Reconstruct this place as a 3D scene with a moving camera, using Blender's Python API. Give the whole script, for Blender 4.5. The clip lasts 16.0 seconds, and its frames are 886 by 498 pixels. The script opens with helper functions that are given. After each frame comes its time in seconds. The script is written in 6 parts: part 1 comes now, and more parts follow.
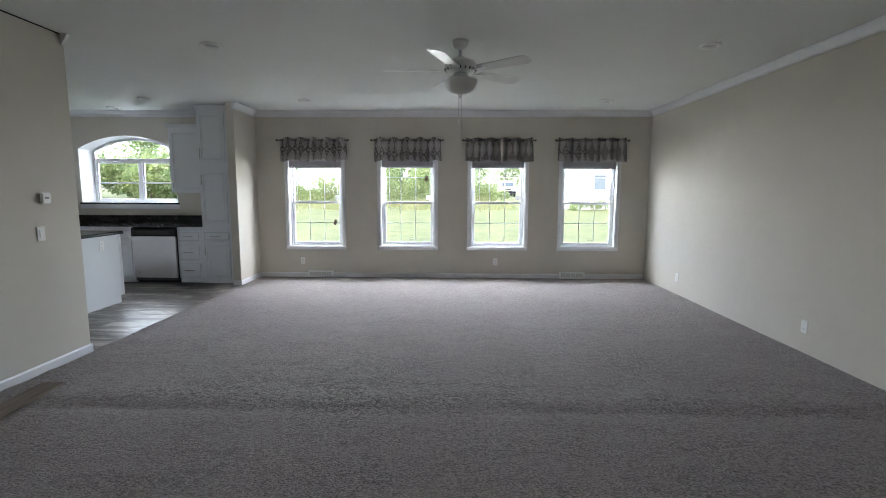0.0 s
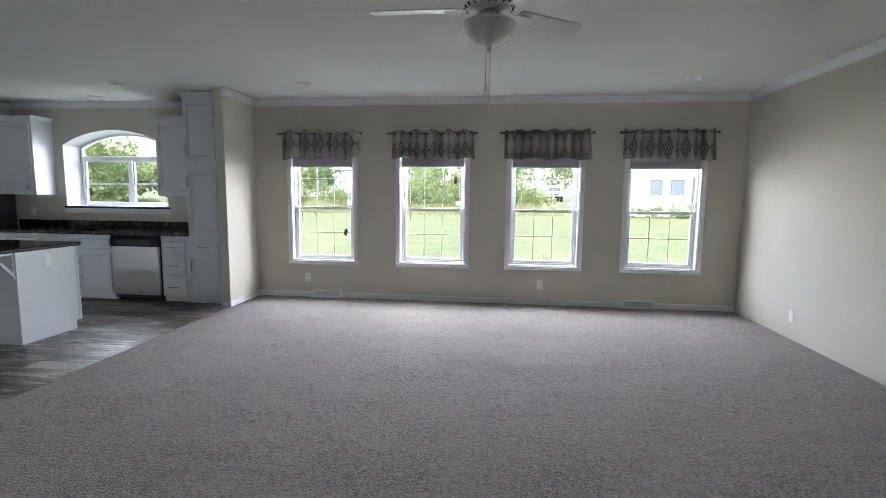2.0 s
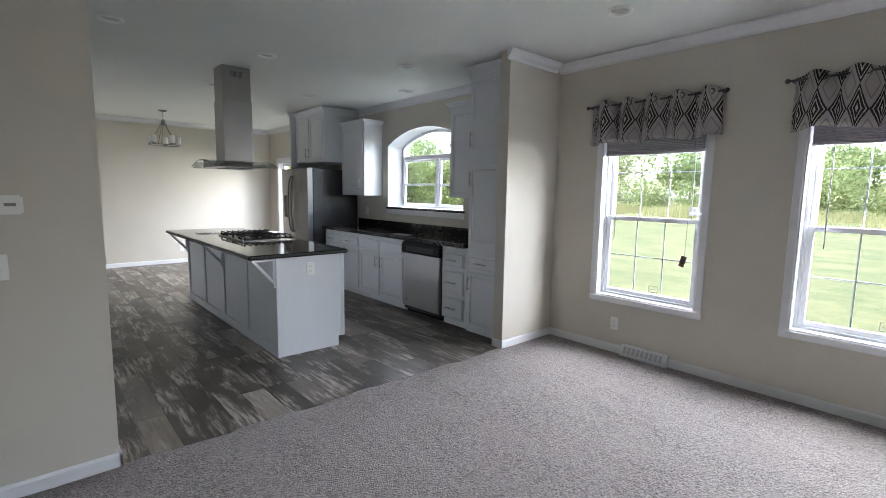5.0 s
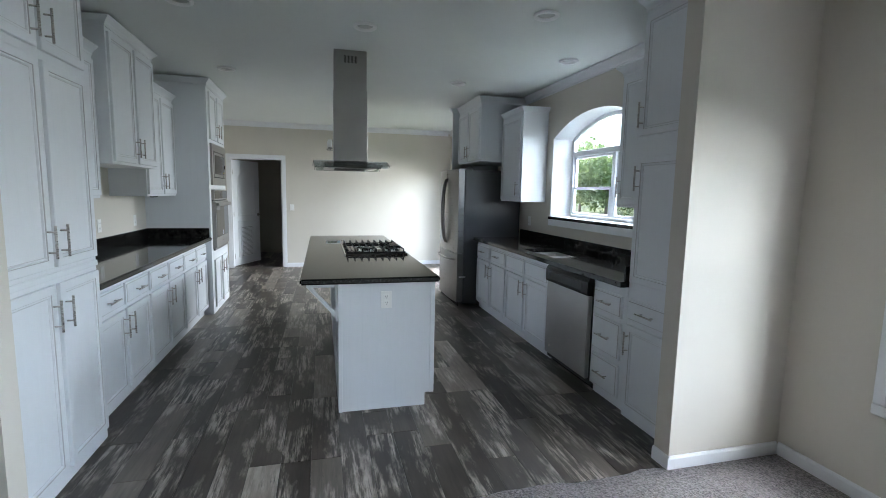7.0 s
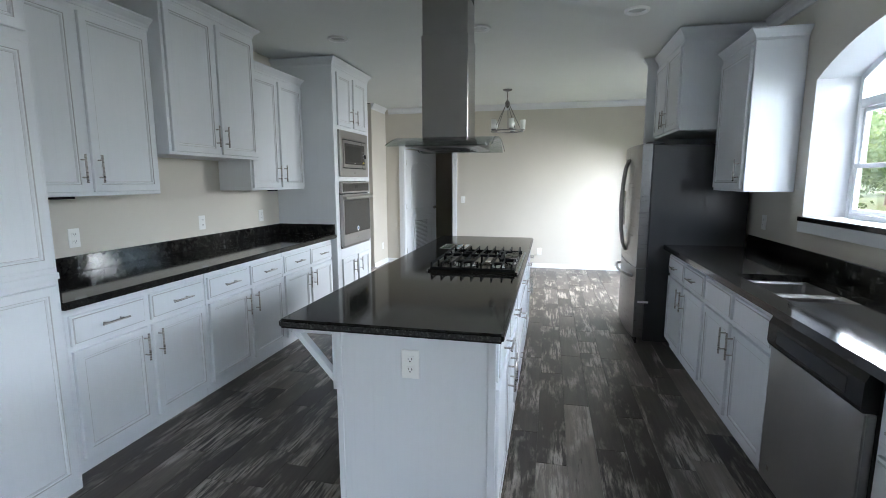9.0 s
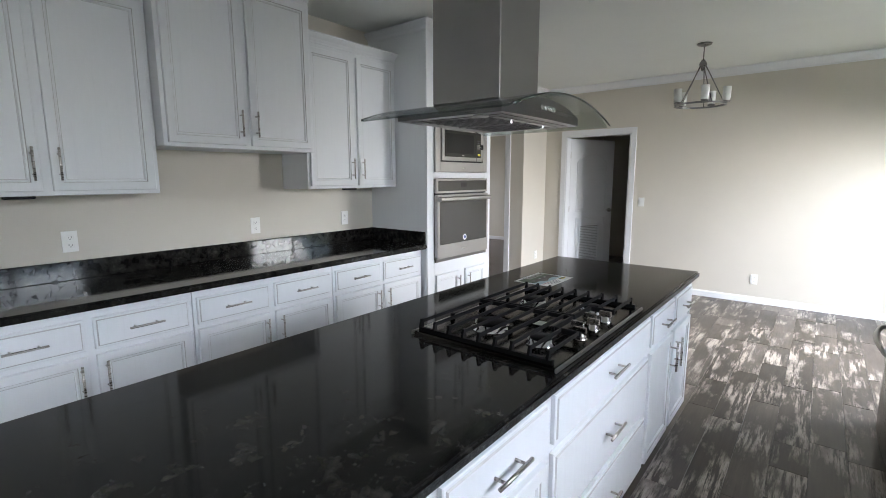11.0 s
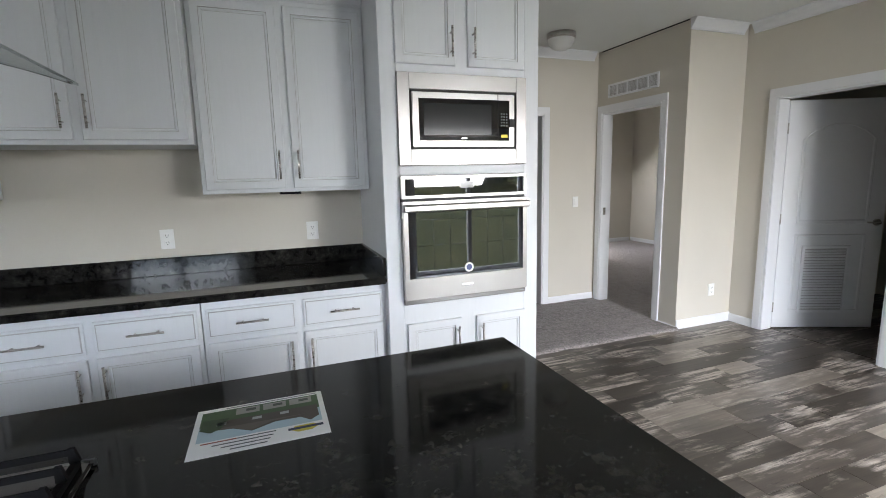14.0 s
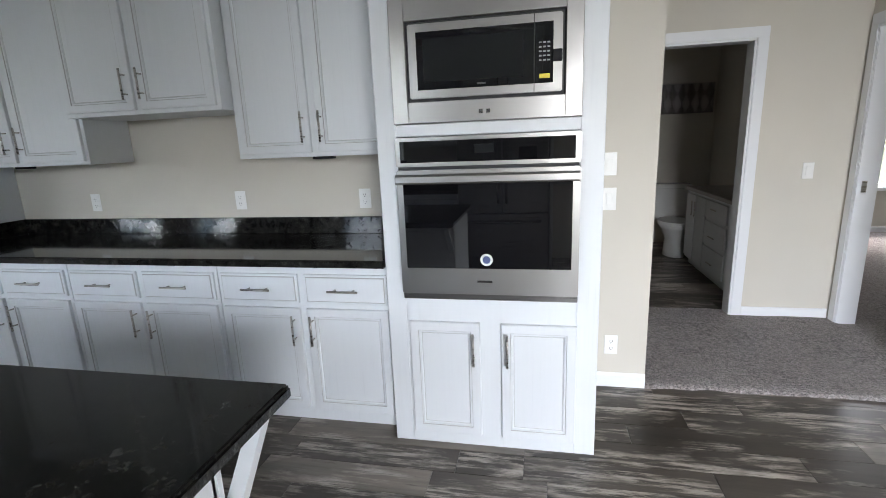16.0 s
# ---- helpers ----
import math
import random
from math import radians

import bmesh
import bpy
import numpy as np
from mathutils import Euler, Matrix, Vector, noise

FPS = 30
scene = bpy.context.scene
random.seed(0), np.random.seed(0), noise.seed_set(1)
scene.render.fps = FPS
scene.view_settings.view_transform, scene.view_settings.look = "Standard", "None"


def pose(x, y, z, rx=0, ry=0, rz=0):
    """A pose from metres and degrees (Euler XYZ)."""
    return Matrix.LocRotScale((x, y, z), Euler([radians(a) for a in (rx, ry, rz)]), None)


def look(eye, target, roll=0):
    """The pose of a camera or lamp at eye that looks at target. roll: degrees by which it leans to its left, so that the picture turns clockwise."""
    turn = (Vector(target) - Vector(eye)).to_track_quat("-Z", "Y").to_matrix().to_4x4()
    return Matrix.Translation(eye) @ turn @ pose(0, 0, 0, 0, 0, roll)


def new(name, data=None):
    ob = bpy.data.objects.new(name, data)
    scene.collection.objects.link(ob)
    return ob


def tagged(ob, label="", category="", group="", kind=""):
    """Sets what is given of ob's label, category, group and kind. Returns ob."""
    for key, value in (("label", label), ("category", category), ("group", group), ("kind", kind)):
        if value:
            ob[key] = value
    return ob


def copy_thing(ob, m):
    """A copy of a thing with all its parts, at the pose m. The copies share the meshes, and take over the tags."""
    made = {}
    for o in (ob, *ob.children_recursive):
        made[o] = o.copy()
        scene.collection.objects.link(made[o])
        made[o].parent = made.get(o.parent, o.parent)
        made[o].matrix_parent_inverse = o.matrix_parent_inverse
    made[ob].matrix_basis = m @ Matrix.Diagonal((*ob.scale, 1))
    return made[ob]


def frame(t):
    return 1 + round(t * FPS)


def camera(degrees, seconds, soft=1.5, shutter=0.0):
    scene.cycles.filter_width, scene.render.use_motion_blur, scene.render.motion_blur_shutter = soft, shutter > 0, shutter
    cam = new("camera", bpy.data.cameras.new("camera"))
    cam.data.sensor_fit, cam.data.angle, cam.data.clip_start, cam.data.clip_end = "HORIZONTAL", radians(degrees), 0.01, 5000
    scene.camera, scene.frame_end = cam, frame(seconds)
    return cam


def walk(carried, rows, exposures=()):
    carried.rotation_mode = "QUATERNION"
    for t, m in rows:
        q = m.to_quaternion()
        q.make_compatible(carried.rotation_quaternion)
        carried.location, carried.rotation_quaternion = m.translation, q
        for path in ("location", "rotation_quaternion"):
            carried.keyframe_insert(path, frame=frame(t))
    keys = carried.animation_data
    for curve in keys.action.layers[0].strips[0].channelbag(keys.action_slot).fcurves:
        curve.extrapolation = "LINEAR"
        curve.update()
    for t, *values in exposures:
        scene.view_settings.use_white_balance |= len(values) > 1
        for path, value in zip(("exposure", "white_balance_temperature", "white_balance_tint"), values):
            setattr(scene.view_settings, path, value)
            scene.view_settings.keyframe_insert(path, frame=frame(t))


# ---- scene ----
cam = camera(86.6, 16.0, 0.9)
PATH = [
    (0, (0.321, -0.067, 1.433), (0.281, 1.918, 1.188), 0.2),
    (0.5, (0.319, 0.277, 1.468), (0.256, 2.258, 1.205), 0.3),
    (1, (0.349, 0.649, 1.457), (0.244, 2.63, 1.204), 0.5),
    (1.5, (0.389, 1.041, 1.456), (0.253, 3.022, 1.215), 0.6),
    (2, (0.45, 1.401, 1.439), (0.224, 3.375, 1.211), 0.6),
    (2.5, (0.417, 1.733, 1.432), (0.005, 3.677, 1.201), 0.8),
    (3, (0.364, 2.106, 1.423), (-0.263, 3.993, 1.211), 1.2),
    (3.5, (0.322, 2.464, 1.424), (-0.541, 4.256, 1.217), 1.4),
    (4, (0.226, 2.826, 1.41), (-0.884, 4.476, 1.201), 1.5),
    (4.5, (0.064, 3.215, 1.413), (-1.24, 4.717, 1.205), 1.7),
    (5, (-0.051, 3.641, 1.454), (-1.538, 4.957, 1.213), 0.9),
    (7.5, (-1.182, 5.341, 1.474), (-3.138, 5.677, 1.231), 1.1),
    (8, (-1.533, 5.568, 1.457), (-3.508, 5.739, 1.195), 0.5),
    (8.5, (-1.876, 5.848, 1.45), (-3.853, 5.723, 1.17), -0.1),
    (9, (-2.251, 6.011, 1.467), (-4.181, 5.573, 1.179), -0.1),
    (9.5, (-2.634, 6.186, 1.47), (-4.485, 5.491, 1.171), -0.0),
    (10, (-2.996, 6.284, 1.474), (-4.75, 5.371, 1.175), 0.0),
    (12.5, (-5.074, 6.422, 1.454), (-6.214, 4.811, 1.133), -1.3),
    (13, (-5.454, 6.403, 1.448), (-6.41, 4.676, 1.13), -1.9),
    (13.5, (-5.84, 6.354, 1.47), (-6.653, 4.552, 1.166), -1.7),
    (14, (-6.175, 6.32, 1.461), (-6.862, 4.468, 1.148), -1.4),
    (14.5, (-6.532, 6.217, 1.442), (-7.094, 4.327, 1.105), -1.4),
    (15, (-6.856, 6.053, 1.444), (-7.265, 4.128, 1.091), -1.1),
    (15.5, (-7.192, 5.952, 1.426), (-7.281, 3.996, 1.02), -1.8),
    (16, (-7.446, 5.84, 1.435), (-7.051, 3.93, 0.99), -2.3),
]
walk(cam, [(t, look(eye, target, roll)) for t, eye, target, roll in PATH],
     [(0.0, 4.00, 6400, 11), (2.0, 3.98, 6400, 11), (4.0, 4.00, 6350, 11), (5.0, 4.00, 6450, 13), (7.5, 4.02, 6000, 8), (8.6, 4.06, 6050, 9), (10.0, 4.10, 6350, 13), (12.5, 4.04, 6500, 14), (15.0, 3.90, 6450, 13), (16.0, 3.90, 6350, 13)])

# ---- world and light ----
world = bpy.data.worlds.new("sky")
scene.world = world
world.use_nodes = True
wn = world.node_tree
sky = wn.nodes.new("ShaderNodeTexSky")
sky.sky_type, sky.sun_disc = "NISHITA", False
sky.sun_elevation, sky.sun_rotation = radians(48), radians(205)
sky.air_density, sky.dust_density, sky.ozone_density = 1.0, 3.0, 0.6
wn.links.new(sky.outputs[0], wn.nodes["Background"].inputs[0])
wn.nodes["Background"].inputs[1].default_value = 0.133
sun = new("sun", bpy.data.lights.new("sun", "SUN"))
sun.data.energy, sun.data.angle, sun.data.color = 0.5, radians(12), (1.0, 0.96, 0.9)
sun.matrix_world = look((-6, -20, 26), (0, 0, 0))


def window_lamp(x, y, z, w, h, power, turn=0, colour=(0.96, 0.985, 1.0), tilt=58):
    """An added area lamp outside one opening, tilted down and in, standing in for sky light."""
    l = bpy.data.lights.new("window_light", "AREA")
    l.shape, l.size, l.size_y, l.energy, l.color = "RECTANGLE", w, h, power, colour
    o = new("window_light", l)
    o.matrix_world = pose(x, y, z, -90 + tilt, 0, turn)
    return o


for wx, power in ((-1.935, 11.5), (-0.415, 15.0), (1.055, 12.5), (2.53, 6.4)):
    window_lamp(wx, 8.4, 1.78, 0.95, 1.3, power)
window_lamp(-4.97, 8.8, 2.2, 2.4, 1.8, 20.0, 0, (0.96, 0.985, 1.0), 72)
window_lamp(-8.93, 9.6, 1.95, 2.8, 2.0, 63.0, 0, (0.975, 0.985, 0.985), 44)
# fill lamp for the bedroom, behind its added window
window_lamp(-11.86, -1.7, 1.35, 0.4, 1.4, 4.0, 180)

# ---- materials ----
def mat(name, base=(0.8, 0.8, 0.8), rough=0.5, metal=0.0, spec=0.5):
    m = bpy.data.materials.new(name)
    m.use_nodes = True
    b = m.node_tree.nodes["Principled BSDF"]
    b.inputs["Base Color"].default_value = (*base, 1)
    b.inputs["Roughness"].default_value = rough
    b.inputs["Metallic"].default_value = metal
    b.inputs["Specular IOR Level"].default_value = spec
    return m


def nd(m, kind, **sets):
    n = m.node_tree.nodes.new(kind)
    for k, v in sets.items():
        if k in n.inputs:
            n.inputs[k].default_value = v
    return n


def ln(m, a, b):
    m.node_tree.links.new(a, b)


def bsdf(m):
    return m.node_tree.nodes["Principled BSDF"]


def coords(m, scale=(1, 1, 1), kind="Object"):
    tc, mp = nd(m, "ShaderNodeTexCoord"), nd(m, "ShaderNodeMapping")
    mp.inputs["Scale"].default_value = scale
    ln(m, tc.outputs[kind], mp.inputs[0])
    return mp.outputs[0]


def worldpos(m, scale=(1, 1, 1)):
    g, mp = nd(m, "ShaderNodeNewGeometry"), nd(m, "ShaderNodeMapping")
    mp.inputs["Scale"].default_value = scale
    ln(m, g.outputs["Position"], mp.inputs[0])
    return mp.outputs[0]


def noise_of(m, vec, scale, detail=4.0, rough=0.6):
    n = nd(m, "ShaderNodeTexNoise", Scale=scale, Detail=detail, Roughness=rough)
    ln(m, vec, n.inputs["Vector"])
    return n.outputs["Fac"]


def ramp(m, fac, stops):
    r = nd(m, "ShaderNodeValToRGB")
    while len(r.color_ramp.elements) < len(stops):
        r.color_ramp.elements.new(0.5)
    for e, (p, c) in zip(r.color_ramp.elements, stops):
        e.position, e.color = p, (*c, 1)
    ln(m, fac, r.inputs[0])
    return r.outputs[0]


def mix(m, fac, a, b, how="MIX"):
    n = m.node_tree.nodes.new("ShaderNodeMix")
    n.data_type, n.blend_type = "RGBA", how
    if isinstance(fac, float):
        n.inputs[0].default_value = fac
    else:
        ln(m, fac, n.inputs[0])
    for i, v in ((6, a), (7, b)):
        if isinstance(v, tuple):
            n.inputs[i].default_value = (*v, 1)
        else:
            ln(m, v, n.inputs[i])
    return n.outputs[2]


def bump(m, height, strength=0.3, dist=0.002):
    b = nd(m, "ShaderNodeBump", Strength=strength, Distance=dist)
    ln(m, height, b.inputs["Height"])
    ln(m, b.outputs[0], bsdf(m).inputs["Normal"])


def colour(m, sock):
    ln(m, sock, bsdf(m).inputs["Base Color"])


def roughness(m, fac, a, b):
    r = nd(m, "ShaderNodeMapRange")
    r.inputs["To Min"].default_value, r.inputs["To Max"].default_value = a, b
    ln(m, fac, r.inputs["Value"])
    ln(m, r.outputs[0], bsdf(m).inputs["Roughness"])


def painted(name, c, rough, var=0.05, fine=220, bumpy=0.15):
    m = mat(name, c, rough)
    p = worldpos(m)
    big = noise_of(m, p, 1.3, 3)
    lo, hi = tuple(v * (1 - var) for v in c), tuple(min(1, v * (1 + var)) for v in c)
    colour(m, ramp(m, big, [(0.3, lo), (0.7, hi)]))
    f = noise_of(m, p, fine, 3)
    bump(m, f, bumpy, 0.001)
    roughness(m, f, rough - 0.06, rough + 0.08)
    return m


M_WALL = painted("wall_paint", (0.585, 0.55, 0.485), 0.62, 0.03)
M_CEIL = painted("ceiling_paint", (0.73, 0.75, 0.73), 0.8, 0.02, 60, 0.25)
M_TRIM = painted("white_trim", (0.74, 0.75, 0.77), 0.38, 0.02)
M_PLASTIC = painted("white_plastic", (0.80, 0.80, 0.78), 0.35, 0.02)
M_VINYL = painted("white_vinyl", (0.78, 0.80, 0.83), 0.35, 0.02)
M_FAN = painted("fan_white", (0.68, 0.685, 0.675), 0.4, 0.02)
M_DARK = mat("dark_slot", (0.012, 0.012, 0.013), 0.6)
M_IRON = painted("cast_iron", (0.006, 0.006, 0.007), 0.5, 0.1, 400, 0.3)
bsdf(M_IRON).inputs["Specular IOR Level"].default_value = 0.16
M_BLACKPL = mat("black_plastic", (0.012, 0.012, 0.014), 0.25, 0, 0.2)
M_BLACKGL = mat("black_glass", (0.005, 0.005, 0.006), 0.02, 0, 1.0)
M_SCREEN = mat("dark_grey_screen", (0.014, 0.015, 0.016), 0.12)
M_BLIND = painted("grey_blind", (0.50, 0.49, 0.52), 0.8, 0.03)
M_CHROME = mat("chrome", (0.75, 0.75, 0.76), 0.12, 1.0)
M_GLASSRIM = mat("glass_rim", (0.02, 0.035, 0.03), 0.12)
M_RING = painted("white_enamel", (0.86, 0.86, 0.85), 0.3, 0.02)
M_TRAY = mat("dark_steel_tray", (0.17, 0.158, 0.147), 0.16, 1.0)
M_KNOB = mat("polished_steel", (0.52, 0.5, 0.48), 0.16, 1.0)
M_ROD = mat("dark_bronze_rod", (0.10, 0.09, 0.085), 0.4, 0.8)


def cabinet_mat():
    m = mat("washed_white_oak", (0.78, 0.79, 0.80), 0.42)
    p = worldpos(m, (60, 60, 2.2))
    g = noise_of(m, p, 1.0, 5, 0.65)
    b = noise_of(m, worldpos(m), 2.0, 3)
    c = ramp(m, g, [(0.2, (0.58, 0.60, 0.62)), (0.4, (0.655, 0.675, 0.695)), (0.7, (0.68, 0.70, 0.72))])
    colour(m, mix(m, b, c, (0.675, 0.695, 0.715)))
    bump(m, g, 0.25, 0.0006)
    roughness(m, g, 0.5, 0.36)
    return m


def steel_mat(name, c, r, stretch=(2, 2, 260)):
    m = mat(name, c, r, 1.0)
    g = noise_of(m, worldpos(m, stretch), 1.0, 3)
    big = noise_of(m, worldpos(m), 2.5, 2)
    roughness(m, g, r - 0.06, r + 0.1)
    colour(m, ramp(m, big, [(0.3, tuple(v * 0.9 for v in c)), (0.7, c)]))
    bump(m, g, 0.03, 0.0002)
    return m


def granite_mat():
    m = mat("black_granite", (0.01, 0.01, 0.011), 0.1, 0, 0.27)
    p = worldpos(m)
    a = noise_of(m, p, 14, 8, 0.72)
    f = noise_of(m, p, 130, 4, 0.7)
    c1 = ramp(m, a, [(0.40, (0.004, 0.004, 0.004)), (0.55, (0.016, 0.0155, 0.014)), (0.68, (0.046, 0.044, 0.039))])
    c2 = ramp(m, f, [(0.58, (0.0, 0.0, 0.0)), (0.8, (0.03, 0.032, 0.033))])
    colour(m, mix(m, 1.0, c1, c2, "ADD"))
    s = noise_of(m, p, 5, 5)
    roughness(m, s, 0.06, 0.085)
    return m


def carpet_mat(name, dark, light):
    m = mat(name, light, 0.95, 0, 0.1)
    p = worldpos(m)
    v = nd(m, "ShaderNodeTexVoronoi", Scale=105.0)
    ln(m, p, v.inputs["Vector"])
    tuft = noise_of(m, p, 72, 5, 0.75)
    broad = noise_of(m, worldpos(m, (1, 2.2, 1)), 1.8, 4, 0.6)
    clump = noise_of(m, p, 24, 4, 0.7)
    c = ramp(m, tuft, [(0.38, dark), (0.58, light)])
    c = mix(m, ramp(m, clump, [(0.34, (0.6, 0.6, 0.6)), (0.5, (0, 0, 0))]), c, dark)
    comb = noise_of(m, worldpos(m, (6, 22, 1)), 1.0, 5, 0.65)
    c = mix(m, ramp(m, comb, [(0.3, (0.4, 0.4, 0.4)), (0.48, (0, 0, 0))]), c, dark)
    c = mix(m, ramp(m, broad, [(0.35, (0, 0, 0)), (0.65, (0.35, 0.35, 0.35))]), c, tuple(v * 0.82 for v in light))
    colour(m, c)
    add = nd(m, "ShaderNodeMath")
    add.operation = "ADD"
    ln(m, tuft, add.inputs[0]), ln(m, v.outputs["Distance"], add.inputs[1])
    bump(m, add.outputs[0], 1.0, 0.012)
    bsdf(m).inputs["Sheen Weight"].default_value = 0.25
    return m


def plank_mat():
    m = mat("weathered_vinyl_plank", (0.1, 0.09, 0.08), 0.35, 0, 0.42)
    oi = nd(m, "ShaderNodeObjectInfo")
    tone = ramp(m, oi.outputs["Random"], [(0.0, (0.044, 0.037, 0.030)), (0.45, (0.078, 0.066, 0.055)),
                                         (0.80, (0.118, 0.101, 0.086)), (0.88, (0.22, 0.192, 0.165)), (1.0, (0.31, 0.275, 0.235))])
    off = nd(m, "ShaderNodeVectorMath")
    off.operation = "ADD"
    g = nd(m, "ShaderNodeNewGeometry")
    sc = nd(m, "ShaderNodeVectorMath")
    sc.operation = "SCALE"
    sc.inputs["Scale"].default_value = 37.0
    cx = nd(m, "ShaderNodeCombineXYZ")
    for i in range(3):
        ln(m, oi.outputs["Random"], cx.inputs[i])
    ln(m, cx.outputs[0], sc.inputs[0])
    ln(m, g.outputs["Position"], off.inputs[0]), ln(m, sc.outputs[0], off.inputs[1])

    def stretched(s):
        mp = nd(m, "ShaderNodeMapping")
        mp.inputs["Scale"].default_value = s
        ln(m, off.outputs[0], mp.inputs[0])
        return mp.outputs[0]
    grain = noise_of(m, stretched((2.4, 42, 1)), 1.0, 7, 0.7)
    cloud = noise_of(m, stretched((2.0, 5.0, 1)), 1.0, 4, 0.55)
    patch = noise_of(m, stretched((1.5, 4.2, 1)), 1.3, 5, 0.6)
    streak = noise_of(m, stretched((3.6, 42, 1)), 1.0, 8, 0.72)
    c = mix(m, 1.0, tone, ramp(m, grain, [(0.3, (0.62, 0.62, 0.62)), (0.7, (1.0, 1.0, 1.0))]), "MULTIPLY")
    c = mix(m, 1.0, c, ramp(m, cloud, [(0.3, (0.62, 0.62, 0.62)), (0.7, (1.25, 1.23, 1.2))]), "MULTIPLY")
    worn = mix(m, 1.0, ramp(m, patch, [(0.48, (0, 0, 0)), (0.61, (1, 1, 1))]), ramp(m, streak, [(0.45, (0, 0, 0)), (0.55, (1, 1, 1))]), "MULTIPLY")
    c = mix(m, worn, c, (0.41, 0.365, 0.32))
    dark = ramp(m, noise_of(m, stretched((3.0, 26, 1)), 1.7, 8, 0.75), [(0.32, (0.7, 0.7, 0.7)), (0.40, (0, 0, 0))])
    c = mix(m, dark, c, (0.018, 0.014, 0.011))
    colour(m, c)
    bump(m, grain, 0.25, 0.001)
    roughness(m, streak, 0.26, 0.44)
    return m


def glass_mat(name, tint=(1, 1, 1)):
    m = bpy.data.materials.new(name)
    m.use_nodes = True
    t = m.node_tree
    t.nodes.remove(t.nodes["Principled BSDF"])
    out = t.nodes["Material Output"]
    tr, gl, lw, fr, mx = (t.nodes.new(k) for k in ("ShaderNodeBsdfTransparent", "ShaderNodeBsdfGlossy", "ShaderNodeLayerWeight", "ShaderNodeMath", "ShaderNodeMixShader"))
    tr.inputs[0].default_value, gl.inputs["Roughness"].default_value = (*tint, 1), 0.02
    fr.operation = "POWER"
    fr.inputs[1].default_value = 4.0
    lw.inputs[0].default_value = 0.45
    t.links.new(lw.outputs["Facing"], fr.inputs[0])
    t.links.new(fr.outputs[0], mx.inputs[0]), t.links.new(tr.outputs[0], mx.inputs[1]), t.links.new(gl.outputs[0], mx.inputs[2])
    t.links.new(mx.outputs[0], out.inputs[0])
    return m


def fabric_mat():
    m = mat("diamond_print_cotton", (0.5, 0.48, 0.45), 0.85, 0, 0.2)
    tc, sep = nd(m, "ShaderNodeTexCoord"), nd(m, "ShaderNodeSeparateXYZ")
    ln(m, tc.outputs["UV"], sep.inputs[0])

    def math_(op, a, b=None):
        n = nd(m, "ShaderNodeMath")
        n.operation = op
        for i, v in enumerate((a, b)):
            if v is None:
                continue
            if isinstance(v, (int, float)):
                n.inputs[i].default_value = v
            else:
                ln(m, v, n.inputs[i])
        return n.outputs[0]
    u = math_("ABSOLUTE", math_("SUBTRACT", math_("FRACT", sep.outputs[0]), 0.5))
    v = math_("ABSOLUTE", math_("SUBTRACT", math_("FRACT", sep.outputs[1]), 0.5))
    d = math_("ADD", u, v)
    wob = math_("MULTIPLY", noise_of(m, coords(m, (1, 1, 1), "UV"), 14, 3), 0.05)
    d = math_("ADD", d, wob)
    k = (0.036, 0.032, 0.033)
    l1, l2, g1 = (0.42, 0.39, 0.385), (0.58, 0.55, 0.52), (0.26, 0.24, 0.24)
    r = nd(m, "ShaderNodeValToRGB")
    r.color_ramp.interpolation = "CONSTANT"
    stops = [(0, l2), (0.11, k), (0.235, l2), (0.29, k), (0.41, l2), (0.45, k), (0.53, l1), (0.70, g1), (0.76, l1)]
    el = r.color_ramp.elements
    el[0].color, el[1].position, el[1].color = (*stops[0][1], 1), stops[-1][0], (*stops[-1][1], 1)
    for p, c in stops[1:-1]:
        el.new(p).color = (*c, 1)
    ln(m, d, r.inputs[0])
    colour(m, r.outputs[0])
    bump(m, noise_of(m, coords(m), 900, 2), 0.2, 0.0006)
    return m


M_CAB = cabinet_mat()
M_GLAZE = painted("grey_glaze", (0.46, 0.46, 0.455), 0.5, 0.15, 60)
M_STEEL = steel_mat("brushed_steel", (0.38, 0.37, 0.355), 0.32)
# brushed steel with the dark reflection of the cooktop put into its colour
M_HOOD = steel_mat("hood_steel_dimmed", (0.27, 0.262, 0.255), 0.28)
M_STEELV = steel_mat("vertical_brushed_steel", (0.42, 0.41, 0.395), 0.33, (260, 260, 2))
M_DARKSTEEL = steel_mat("dark_stainless", (0.24, 0.233, 0.226), 0.28)
M_FRIDGESIDE = painted("black_grey_enamel", (0.035, 0.035, 0.037), 0.35, 0.1)
M_DARKNICKEL = steel_mat("dark_nickel", (0.24, 0.235, 0.23), 0.26)
M_NICKEL = steel_mat("brushed_nickel", (0.50, 0.48, 0.45), 0.26)
M_GRANITE = granite_mat()


def granite_edge_mat():
    m = mat("rough_granite_edge", (0.02, 0.02, 0.02), 0.4, 0, 0.3)
    p = worldpos(m)
    colour(m, ramp(m, noise_of(m, p, 75, 6, 0.75), [(0.42, (0.008, 0.008, 0.008)), (0.55, (0.03, 0.031, 0.03)), (0.68, (0.15, 0.155, 0.15))]))
    bump(m, noise_of(m, p, 110, 4, 0.7), 0.8, 0.003)
    return m


